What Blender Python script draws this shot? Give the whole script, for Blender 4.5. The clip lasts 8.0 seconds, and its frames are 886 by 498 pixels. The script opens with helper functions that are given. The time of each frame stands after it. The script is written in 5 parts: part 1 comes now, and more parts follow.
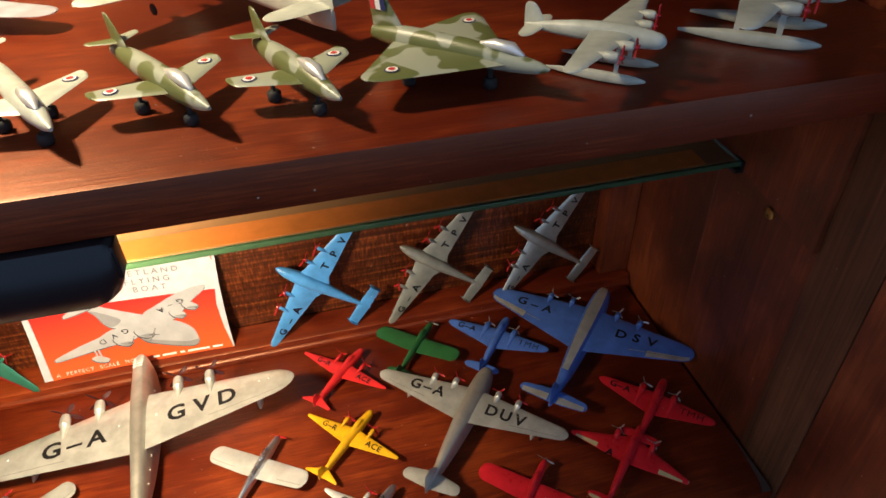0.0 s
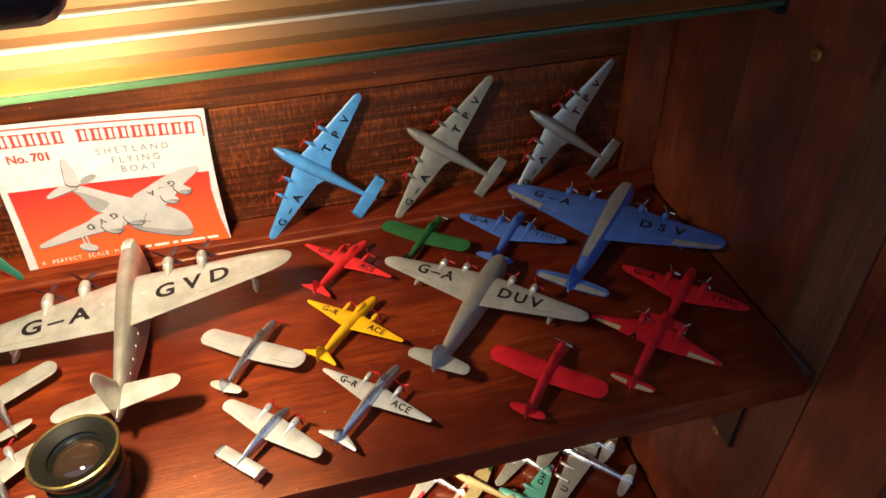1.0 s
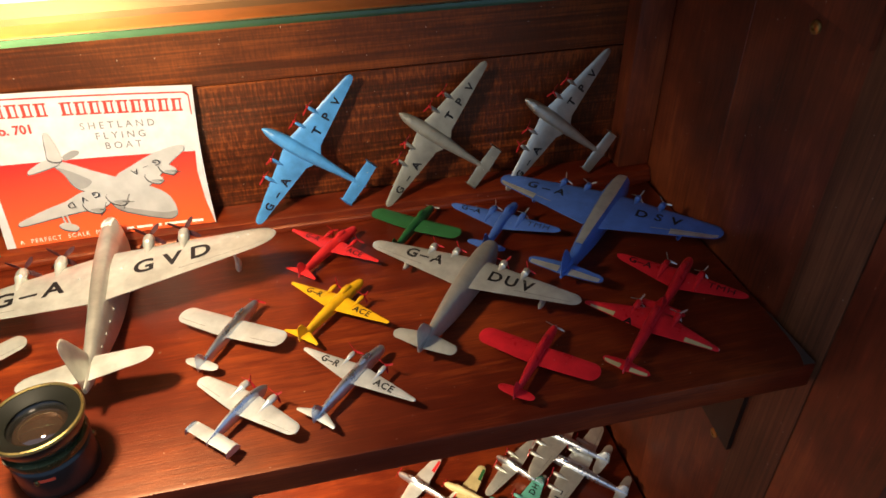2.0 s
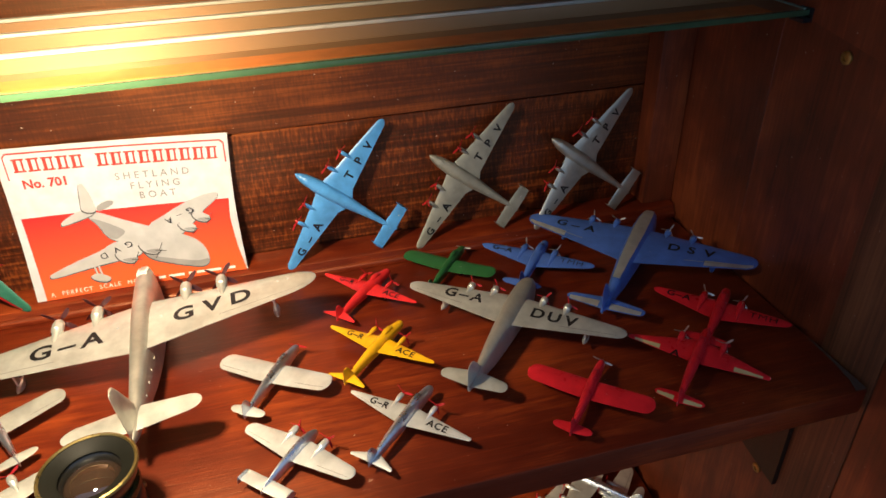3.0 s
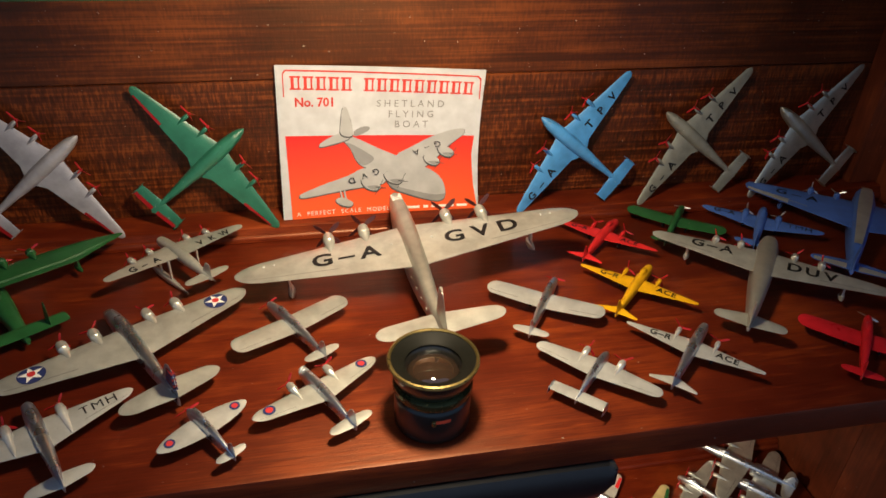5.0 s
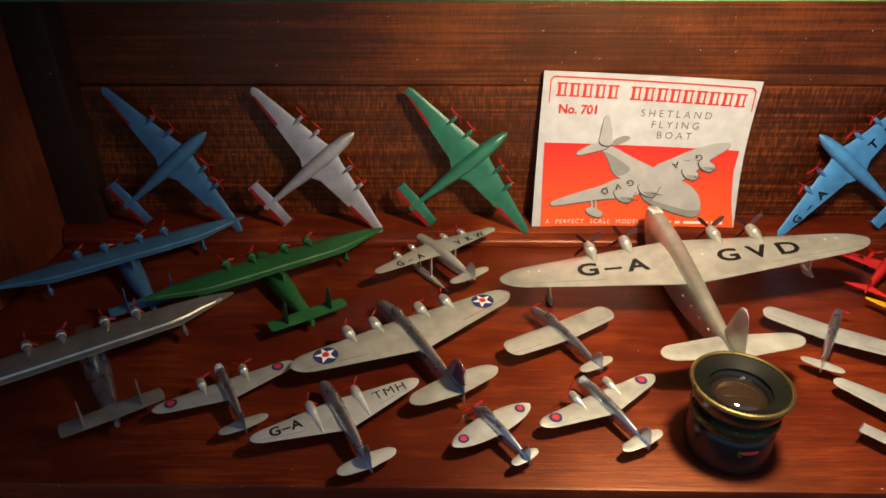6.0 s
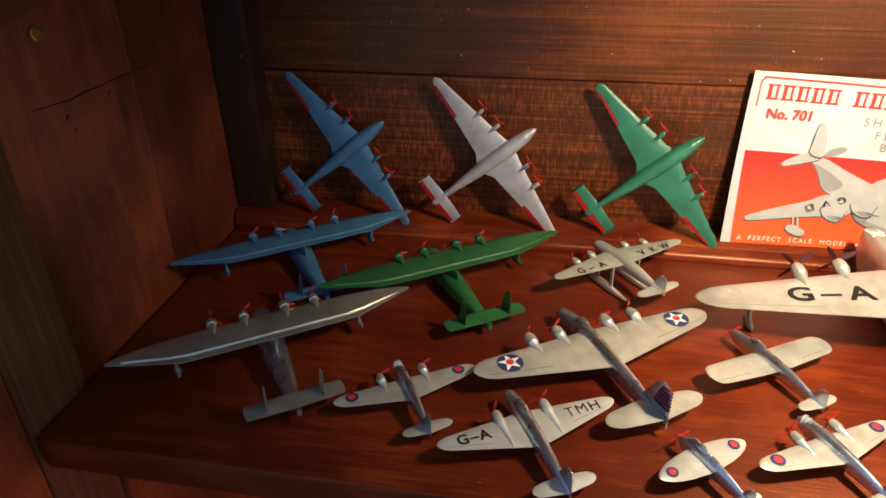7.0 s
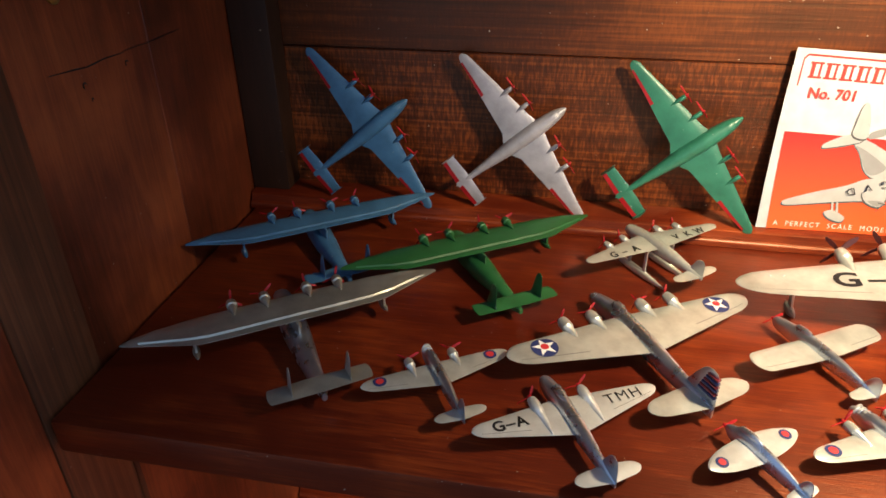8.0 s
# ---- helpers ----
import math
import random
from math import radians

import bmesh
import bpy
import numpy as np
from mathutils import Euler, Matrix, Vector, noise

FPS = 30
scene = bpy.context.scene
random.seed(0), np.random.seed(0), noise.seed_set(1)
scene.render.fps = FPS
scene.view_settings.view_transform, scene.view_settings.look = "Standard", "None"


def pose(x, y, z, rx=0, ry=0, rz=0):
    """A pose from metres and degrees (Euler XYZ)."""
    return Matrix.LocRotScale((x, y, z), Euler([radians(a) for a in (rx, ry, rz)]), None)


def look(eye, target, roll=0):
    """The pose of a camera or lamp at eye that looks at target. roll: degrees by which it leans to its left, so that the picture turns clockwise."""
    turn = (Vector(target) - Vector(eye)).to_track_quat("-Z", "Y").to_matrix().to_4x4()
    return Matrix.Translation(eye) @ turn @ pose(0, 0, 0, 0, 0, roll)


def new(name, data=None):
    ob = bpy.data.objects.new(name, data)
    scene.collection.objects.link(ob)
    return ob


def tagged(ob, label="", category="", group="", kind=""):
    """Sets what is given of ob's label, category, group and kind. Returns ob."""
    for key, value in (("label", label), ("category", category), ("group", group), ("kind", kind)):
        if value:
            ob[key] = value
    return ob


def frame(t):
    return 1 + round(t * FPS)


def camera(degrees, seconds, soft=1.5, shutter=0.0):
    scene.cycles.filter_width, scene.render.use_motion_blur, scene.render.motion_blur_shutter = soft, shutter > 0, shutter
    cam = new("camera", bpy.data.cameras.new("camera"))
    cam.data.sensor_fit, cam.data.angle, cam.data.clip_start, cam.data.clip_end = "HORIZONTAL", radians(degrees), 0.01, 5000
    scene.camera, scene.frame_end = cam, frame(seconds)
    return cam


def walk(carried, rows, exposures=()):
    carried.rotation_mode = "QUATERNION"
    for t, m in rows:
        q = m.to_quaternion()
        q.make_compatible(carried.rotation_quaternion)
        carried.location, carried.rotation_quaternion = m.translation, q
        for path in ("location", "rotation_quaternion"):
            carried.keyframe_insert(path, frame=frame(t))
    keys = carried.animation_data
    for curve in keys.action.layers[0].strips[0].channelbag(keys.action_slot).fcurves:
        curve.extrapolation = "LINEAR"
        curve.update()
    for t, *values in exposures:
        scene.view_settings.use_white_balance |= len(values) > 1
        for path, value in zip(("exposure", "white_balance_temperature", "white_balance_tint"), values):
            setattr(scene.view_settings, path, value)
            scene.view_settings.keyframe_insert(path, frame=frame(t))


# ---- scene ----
cam = camera(66.2, 8.0, soft=1.6)
PATH = [
    (0, (0.196, -0.21, 0.447), (0.56, 1.315, -0.794), -1.7),
    (0.5, (0.197, -0.223, 0.406), (0.505, 1.321, -0.827), -2.8),
    (1, (0.192, -0.232, 0.353), (0.51, 1.29, -0.906), -2.5),
    (1.2, (0.196, -0.231, 0.341), (0.52, 1.277, -0.932), -2.5),
    (2.3, (0.193, -0.247, 0.312), (0.53, 1.368, -0.818), -1.0),
    (2.5, (0.177, -0.244, 0.313), (0.502, 1.39, -0.793), -1.4),
    (3, (0.159, -0.24, 0.308), (0.552, 1.413, -0.747), -2.3),
    (3.5, (0.132, -0.249, 0.302), (0.61, 1.396, -0.73), 0.2),
    (4, (0.052, -0.242, 0.28), (0.518, 1.415, -0.74), 1.0),
    (4.2, (0.026, -0.239, 0.282), (0.478, 1.411, -0.753), 1.1),
    (5.3, (-0.035, -0.234, 0.268), (0.257, 1.452, -0.769), 1.9),
    (5.5, (-0.055, -0.231, 0.266), (0.18, 1.466, -0.766), 1.5),
    (6, (-0.102, -0.224, 0.264), (-0.139, 1.502, -0.744), -0.3),
    (6.5, (-0.139, -0.22, 0.258), (-0.374, 1.494, -0.745), -0.9),
    (7, (-0.156, -0.207, 0.249), (-0.486, 1.499, -0.742), -0.9),
    (7.5, (-0.166, -0.196, 0.241), (-0.511, 1.51, -0.744), -0.7),
    (8, (-0.173, -0.2, 0.233), (-0.509, 1.499, -0.767), -0.5),
]
walk(cam, [(t, look(eye, target, roll)) for t, eye, target, roll in PATH],
     [(0.0, 0.32), (0.5, 0.36), (1.2, 0.29), (3.5, 0.29), (4.2, 0.04), (5.4, -0.38), (6.0, -0.34), (6.5, -0.12), (7.0, 0.24), (8.0, 0.49)])


# ---------------------------------------------------------------- light
LAMP_POWER, TOP_POWER, LOW_POWER = 9.0, 10.5, 23.0
world = bpy.data.worlds.new("room_dusk")
world.use_nodes = True
world.node_tree.nodes["Background"].inputs[0].default_value = (0.58, 0.84, 1.30, 1)
world.node_tree.nodes["Background"].inputs[1].default_value = 0.390
scene.world = world


def bulb(name, where, aim, watts, cone=134, colour=(1.0, 0.80, 0.52), radius=0.018):
    lamp = bpy.data.lights.new(name, "SPOT")
    lamp.energy, lamp.color, lamp.shadow_soft_size = watts, colour, radius
    lamp.spot_size, lamp.spot_blend = radians(cone), 1.0
    ob = new(name, lamp)
    ob.matrix_world = look(where, aim)
    return tagged(ob, "small warm bulb inside the dark lamp housing", "lamp", kind="structure")


# ---------------------------------------------------------------- materials
def material(name):
    m = bpy.data.materials.new(name)
    m.use_nodes = True
    nt = m.node_tree
    return m, nt, nt.nodes, nt.links, nt.nodes["Principled BSDF"]


def add(nodes, kind, **values):
    n = nodes.new(kind)
    for key, value in values.items():
        n.inputs[key.replace("_", " ")].default_value = value
    return n


def ramp(nodes, stops):
    n = nodes.new("ShaderNodeValToRGB")
    while len(n.color_ramp.elements) < len(stops):
        n.color_ramp.elements.new(0.5)
    for e, (at, c) in zip(n.color_ramp.elements, stops):
        e.position, e.color = at, (*c, 1)
    return n


def wood(name, dark, mid, light, grain=(1, 0, 0), rough=0.35, line=1.0, scale=1.0, coat=0.25, figure=1.2, patch=0.3, rings=0.0, saw=0.0, relief=0.25, gloss=(1.0, 0.85, 0.7), level=0.5, close=1.0):
    """Stained timber: fine pores along the grain, broad figure, scuffs."""
    m, nt, nodes, links, b = material(name)
    co = nodes.new("ShaderNodeTexCoord")
    info = nodes.new("ShaderNodeObjectInfo")
    shift = nodes.new("ShaderNodeVectorMath")
    shift.operation = "ADD"
    mul = nodes.new("ShaderNodeMath")
    mul.operation = "MULTIPLY"
    mul.inputs[1].default_value = 7.0
    links.new(info.outputs["Random"], mul.inputs[0])
    links.new(co.outputs["Object"], shift.inputs[0])
    links.new(mul.outputs[0], shift.inputs[1])

    def stretched(along, across):
        mp = nodes.new("ShaderNodeMapping")
        mp.inputs["Scale"].default_value = [along * scale if g else across * scale for g in grain]
        links.new(shift.outputs[0], mp.inputs["Vector"])
        return mp

    fine = add(nodes, "ShaderNodeTexNoise", Scale=1.0, Detail=4.0, Roughness=0.65, Distortion=0.3)
    links.new(stretched(14 * close, 420 * close).outputs[0], fine.inputs["Vector"])
    broad = add(nodes, "ShaderNodeTexNoise", Scale=1.0, Detail=6.0, Roughness=0.62, Distortion=figure)
    links.new(stretched(6 * close, 34 * close).outputs[0], broad.inputs["Vector"])
    blotch = add(nodes, "ShaderNodeTexNoise", Scale=9.0, Detail=4.0, Roughness=0.6)
    links.new(shift.outputs[0], blotch.inputs["Vector"])
    mix = nodes.new("ShaderNodeMix")
    mix.inputs[0].default_value = 0.45 * line
    links.new(broad.outputs[0], mix.inputs[2])
    links.new(fine.outputs[0], mix.inputs[3])
    mix2 = nodes.new("ShaderNodeMix")
    mix2.inputs[0].default_value = patch
    links.new(mix.outputs[0], mix2.inputs[2])
    links.new(blotch.outputs[0], mix2.inputs[3])
    tone, height = mix2.outputs[0], mix.outputs[0]
    for share, along, across, warp in ((rings, 4.0, 400, 0.2), (saw, 520, 110, 0.0)):
        if not share:
            continue
        lines = add(nodes, "ShaderNodeTexNoise", Scale=1.0, Detail=2.5, Roughness=0.55, Distortion=warp)
        links.new(stretched(along, across).outputs[0], lines.inputs["Vector"])
        spread = nodes.new("ShaderNodeMapRange")
        spread.inputs[1].default_value, spread.inputs[2].default_value = 0.32, 0.68
        links.new(lines.outputs[0], spread.inputs[0])
        blend = nodes.new("ShaderNodeMix")
        blend.inputs[0].default_value = share
        links.new(tone, blend.inputs[2])
        links.new(spread.outputs[0], blend.inputs[3])
        tone = height = blend.outputs[0]
    col = ramp(nodes, [(0.34, dark), (0.5, mid), (0.66, light)])
    links.new(tone, col.inputs[0])
    specks = add(nodes, "ShaderNodeTexNoise", Scale=420.0, Detail=1.0)
    links.new(shift.outputs[0], specks.inputs["Vector"])
    dust = ramp(nodes, [(0.795, (0, 0, 0)), (0.82, (1, 1, 1))])
    links.new(specks.outputs[0], dust.inputs[0])
    cm = nodes.new("ShaderNodeMix")
    cm.data_type = "RGBA"
    cm.inputs[7].default_value = (0.45, 0.38, 0.3, 1)
    links.new(dust.outputs[0], cm.inputs[0])
    links.new(col.outputs[0], cm.inputs[6])
    links.new(cm.outputs[2], b.inputs["Base Color"])
    rr = nodes.new("ShaderNodeMapRange")
    rr.inputs[3].default_value, rr.inputs[4].default_value = rough - 0.08, rough + 0.2
    links.new(blotch.outputs[0], rr.inputs[0])
    links.new(rr.outputs[0], b.inputs["Roughness"])
    b.inputs["Specular IOR Level"].default_value = level
    b.inputs["Specular Tint"].default_value = (*gloss, 1)
    b.inputs["Coat Weight"].default_value = coat
    b.inputs["Coat Roughness"].default_value = 0.3
    bump = add(nodes, "ShaderNodeBump", Strength=relief, Distance=0.0006)
    links.new(height, bump.inputs["Height"])
    links.new(bump.outputs[0], b.inputs["Normal"])
    return m


def paint(name, colour, rough=0.35, metal=0.0, chip=(0.55, 0.54, 0.50), worn=0.745, grime=0.35):
    """Old enamel on die-cast metal: dulled patches, tiny chips to bare metal."""
    m, nt, nodes, links, b = material(name)
    co = nodes.new("ShaderNodeTexCoord")
    big = add(nodes, "ShaderNodeTexNoise", Scale=70.0, Detail=6.0, Roughness=0.6)
    small = add(nodes, "ShaderNodeTexNoise", Scale=520.0, Detail=2.0, Roughness=0.6)
    for n in (big, small):
        links.new(co.outputs["Object"], n.inputs["Vector"])
    shade = ramp(nodes, [(0.3, [c * (1 - grime) for c in colour]), (0.65, colour)])
    links.new(big.outputs[0], shade.inputs[0])
    chips = ramp(nodes, [(worn, (0, 0, 0)), (worn + 0.03, (1, 1, 1))])
    links.new(small.outputs[0], chips.inputs[0])
    cm = nodes.new("ShaderNodeMix")
    cm.data_type = "RGBA"
    cm.inputs[7].default_value = (*chip, 1)
    geo = nodes.new("ShaderNodeNewGeometry")
    rub = ramp(nodes, [(0.60, (0, 0, 0)), (0.66, (0.6, 0.6, 0.6))])
    links.new(geo.outputs["Pointiness"], rub.inputs[0])
    patchy = ramp(nodes, [(0.45, (0, 0, 0)), (0.6, (1, 1, 1))])
    links.new(big.outputs[0], patchy.inputs[0])
    rubbed = nodes.new("ShaderNodeMath")
    rubbed.operation = "MULTIPLY_ADD"
    links.new(rub.outputs[0], rubbed.inputs[0])
    links.new(patchy.outputs[0], rubbed.inputs[1])
    links.new(chips.outputs[0], rubbed.inputs[2])
    rubbed.use_clamp = True
    links.new(rubbed.outputs[0], cm.inputs[0])
    links.new(shade.outputs[0], cm.inputs[6])
    links.new(cm.outputs[2], b.inputs["Base Color"])
    rr = nodes.new("ShaderNodeMapRange")
    rr.inputs[3].default_value, rr.inputs[4].default_value = rough - 0.1, rough + 0.2
    links.new(big.outputs[0], rr.inputs[0])
    links.new(rr.outputs[0], b.inputs["Roughness"])
    b.inputs["Metallic"].default_value = metal
    bump = add(nodes, "ShaderNodeBump", Strength=0.45, Distance=0.0004)
    cast = add(nodes, "ShaderNodeTexNoise", Scale=160.0, Detail=3.0, Roughness=0.6)
    links.new(co.outputs["Object"], cast.inputs["Vector"])
    links.new(cast.outputs[0], bump.inputs["Height"])
    links.new(bump.outputs[0], b.inputs["Normal"])
    return m


def plain(name, colour, rough=0.5, metal=0.0, **more):
    m, nt, nodes, links, b = material(name)
    co = nodes.new("ShaderNodeTexCoord")
    n = add(nodes, "ShaderNodeTexNoise", Scale=90.0, Detail=3.0)
    links.new(co.outputs["Object"], n.inputs["Vector"])
    col = ramp(nodes, [(0.3, [c * 0.82 for c in colour]), (0.7, colour)])
    links.new(n.outputs[0], col.inputs[0])
    links.new(col.outputs[0], b.inputs["Base Color"])
    b.inputs["Roughness"].default_value, b.inputs["Metallic"].default_value = rough, metal
    for key, value in more.items():
        b.inputs[key.replace("_", " ")].default_value = value
    return m


def camouflage(name, one, two):
    m, nt, nodes, links, b = material(name)
    co = nodes.new("ShaderNodeTexCoord")
    n = add(nodes, "ShaderNodeTexNoise", Scale=62.0, Detail=1.5, Distortion=0.4)
    links.new(co.outputs["Object"], n.inputs["Vector"])
    col = ramp(nodes, [(0.49, one), (0.52, two)])
    links.new(n.outputs[0], col.inputs[0])
    links.new(col.outputs[0], b.inputs["Base Color"])
    b.inputs["Roughness"].default_value = 0.4
    return m


SHELF = wood("mahogany_shelf", (0.038, 0.0034, 0.0017), (0.092, 0.0098, 0.0030), (0.270, 0.043, 0.0078), (1, 0, 0), rough=0.34, coat=0.24, line=1.3, patch=0.40, figure=0.4, gloss=(1.0, 0.47, 0.24), level=0.9, relief=0.45, close=2.8)
BACK = wood("ringed_back_board", (0.017, 0.0025, 0.0011), (0.060, 0.0098, 0.0029), (0.185, 0.042, 0.0085), (1, 0, 0), rough=0.44, line=0.8, coat=0.28, figure=1.0, patch=0.45, rings=0.32, saw=0.24, relief=0.9, gloss=(1.0, 0.50, 0.22), level=1.0)
FIGURED = wood("figured_back_board", (0.008, 0.0012, 0.0007), (0.048, 0.0074, 0.0022), (0.180, 0.040, 0.0075), (1, 0, 0), rough=0.40, line=1.0, scale=1.1, coat=0.28, figure=1.8, patch=0.5, rings=0.16, saw=0.07, relief=0.8, gloss=(1.0, 0.50, 0.22), level=1.0, close=1.5)
SIDE = wood("stained_side_board", (0.036, 0.0070, 0.0030), (0.175, 0.0345, 0.0118), (0.41, 0.098, 0.027), (0, 0, 1), rough=0.44, coat=0.14, patch=0.6, figure=2.2, scale=1.2, relief=0.4)
STILE = wood("stile_timber", (0.045, 0.0145, 0.0062), (0.125, 0.042, 0.0165), (0.23, 0.088, 0.033), (0, 0, 1), rough=0.5, coat=0.08, line=0.9, patch=0.5, rings=0.14, relief=0.5)
DARKWOOD = wood("dark_brown_wood", (0.008, 0.003, 0.0015), (0.022, 0.007, 0.003), (0.04, 0.012, 0.006), (0, 0, 1), rough=0.6)
SILVER = paint("silver_paint", (0.70, 0.71, 0.65), rough=0.33, metal=0.66, grime=0.30)
BRIGHT = paint("bright_silver_paint", (0.78, 0.79, 0.76), rough=0.31, metal=0.60, grime=0.26)
TARNISHED = paint("tarnished_silver_paint", (0.54, 0.53, 0.46), rough=0.36, metal=0.78, grime=0.3)
# the wings' silver again, with bluish room reflection on the sides mixed in
SHADEDSILVER = paint("blue_shaded_silver_body", (0.64, 0.69, 0.78), rough=0.24, metal=0.94, grime=0.3)
HULLGREY = paint("dull_metal_hull", (0.50, 0.48, 0.42), rough=0.38, metal=0.7, grime=0.25)
# silver darkened for the shade on steep hull and fin sides
STEEPSILVER = paint("side_shaded_silver", (0.56, 0.54, 0.47), rough=0.34, metal=0.74, grime=0.3)
HULLDARK = plain("dark_cast_line", (0.36, 0.35, 0.33), 0.5, 0.4)
GREY = paint("grey_green_paint", (0.27, 0.27, 0.23), rough=0.42, metal=0.15)
PALEGREY = paint("pale_grey_paint", (0.43, 0.42, 0.46), rough=0.36, metal=0.2)
BLUE = paint("sky_blue_enamel", (0.075, 0.30, 0.66), rough=0.32)
ROYAL = paint("royal_blue_enamel", (0.07, 0.16, 0.52), rough=0.34)
SLATEBLUE = paint("slate_blue_enamel", (0.065, 0.185, 0.34), rough=0.38)
GREEN = paint("emerald_enamel", (0.028, 0.170, 0.108), rough=0.33)
LEAF = paint("leaf_green_enamel", (0.020, 0.115, 0.034), rough=0.38)
RED = paint("red_enamel", (0.62, 0.016, 0.024), rough=0.26)
SCARLET = paint("scarlet_enamel", (0.68, 0.025, 0.026), rough=0.28)
YELLOW = paint("yellow_enamel", (0.78, 0.40, 0.008), rough=0.30)
CREAM = paint("cream_trim_paint", (0.50, 0.40, 0.19), rough=0.45)
MINT = paint("mint_enamel", (0.12, 0.42, 0.33), rough=0.35)
CAMO = camouflage("camouflage_paint", (0.27, 0.29, 0.22), (0.10, 0.115, 0.04))
DUCK = paint("pale_green_grey_paint", (0.50, 0.52, 0.44), rough=0.35)
HOUSING = plain("black_lamp_enamel", (0.006, 0.007, 0.010), 0.35)
BLACK = plain("black_ink", (0.006, 0.006, 0.007), 0.45)
PROPRED = plain("red_tin_propeller", (0.42, 0.015, 0.02), 0.32, 0.2)
PROPBLACK = plain("black_tin_propeller", (0.055, 0.012, 0.013), 0.4)
PROPTIN = plain("tin_propeller", (0.6, 0.58, 0.55), 0.3, 0.8)
NAVY = plain("navy_ink", (0.02, 0.03, 0.12), 0.5)
WHITE = plain("white_ink", (0.82, 0.80, 0.76), 0.5)
STRIPERED = plain("dull_red_stripe", (0.22, 0.012, 0.018), 0.5)
REDINK = plain("red_ink", (0.52, 0.03, 0.035), 0.5)
RUBBER = plain("black_tyre", (0.015, 0.015, 0.015), 0.7)


# ---------------------------------------------------------------- mesh helpers
def part(name, bm, mat, parent=None, label="", smooth=True):
    me = bpy.data.meshes.new(name)
    bmesh.ops.recalc_face_normals(bm, faces=bm.faces)
    if smooth:
        for f in bm.faces:
            f.smooth = True
        for e in bm.edges:
            if len(e.link_faces) == 2 and e.calc_face_angle(0) > 0.75:
                e.smooth = False
    bm.to_mesh(me)
    bm.free()
    for one in mat if isinstance(mat, (list, tuple)) else [mat]:
        me.materials.append(one)
    ob = new(name, me)
    ob.parent = parent
    if label:
        tagged(ob, label)
    return ob


def loft(rings, bm=None, tube=False):
    bm = bm or bmesh.new()
    rows = [[bm.verts.new(p) for p in ring] for ring in rings]
    n = len(rows[0])
    for a, b in zip(rows, rows[1:]):
        for i in range(n):
            bm.faces.new((a[i], a[(i + 1) % n], b[(i + 1) % n], b[i]))
    if tube:
        for i in range(n):
            bm.faces.new((rows[-1][i], rows[-1][(i + 1) % n], rows[0][(i + 1) % n], rows[0][i]))
        return bm
    bm.faces.new(rows[0])
    bm.faces.new(rows[-1][::-1])
    return bm


def box(lo, hi, bevel=0.0, bm=None, seg=2):
    own = bmesh.new()
    v = [own.verts.new((x, y, z)) for x in (lo[0], hi[0]) for y in (lo[1], hi[1]) for z in (lo[2], hi[2])]
    for f in ((0, 1, 3, 2), (4, 6, 7, 5), (0, 4, 5, 1), (2, 3, 7, 6), (0, 2, 6, 4), (1, 5, 7, 3)):
        own.faces.new([v[i] for i in f])
    bmesh.ops.recalc_face_normals(own, faces=own.faces)
    if bevel:
        bmesh.ops.bevel(own, geom=own.edges[:], offset=bevel, segments=seg, affect="EDGES", profile=0.6)
    if bm is None:
        return own
    tmp = bpy.data.meshes.new("tmp")
    own.to_mesh(tmp)
    own.free()
    bm.from_mesh(tmp)
    bpy.data.meshes.remove(tmp)
    return bm


def lathe(profile, seg=40, axis=(0, 0), bm=None, tube=False):
    """A solid turned round the upright axis: (radius, height) from the foot up."""
    rings = [[(axis[0] + r * math.cos(2 * math.pi * i / seg), axis[1] + r * math.sin(2 * math.pi * i / seg), z) for i in range(seg)] for r, z in profile]
    return loft(rings, bm, tube)


def thing(name, m, label, category, group=""):
    ob = new(name)
    ob.empty_display_size = 0.01
    ob.matrix_basis = m
    return tagged(ob, label, category, group)


def lerp(table, x):
    """Linear reading of rows (x, a, b, ...) at x."""
    if x <= table[0][0]:
        return table[0][1:]
    for p, q in zip(table, table[1:]):
        if x <= q[0]:
            f = (x - p[0]) / (q[0] - p[0])
            return [u + (v - u) * f for u, v in zip(p[1:], q[1:])]
    return table[-1][1:]


AIRFOIL = [(0, 0.0), (0.06, 0.5), (0.2, 0.9), (0.4, 1.0), (0.7, 0.62), (1, 0.1), (1, -0.1), (0.6, -0.45), (0.25, -0.55), (0.06, -0.35)]


def wing_mesh(half, sides=(-1, 1)):
    """half: rows (x, leading y, trailing y, middle z, thickness) from the root to the tip."""
    rows = []
    if -1 in sides:
        rows += [(-x, *r) for x, *r in reversed(half)]
    if 1 in sides:
        rows += [(x, *r) for x, *r in half if not (x == 0 and -1 in sides)]
    return loft([[(x, le + (te - le) * c, z + t * 0.5 * h) for c, h in AIRFOIL] for x, le, te, z, t in rows])


def wing_top(half, x, y):
    le, te, z, t = lerp(half, abs(x))
    c = min(max((y - le) / (te - le), 0), 1)
    h = lerp([AIRFOIL[i] for i in range(6)], c)[0]
    return z + t * 0.5 * h


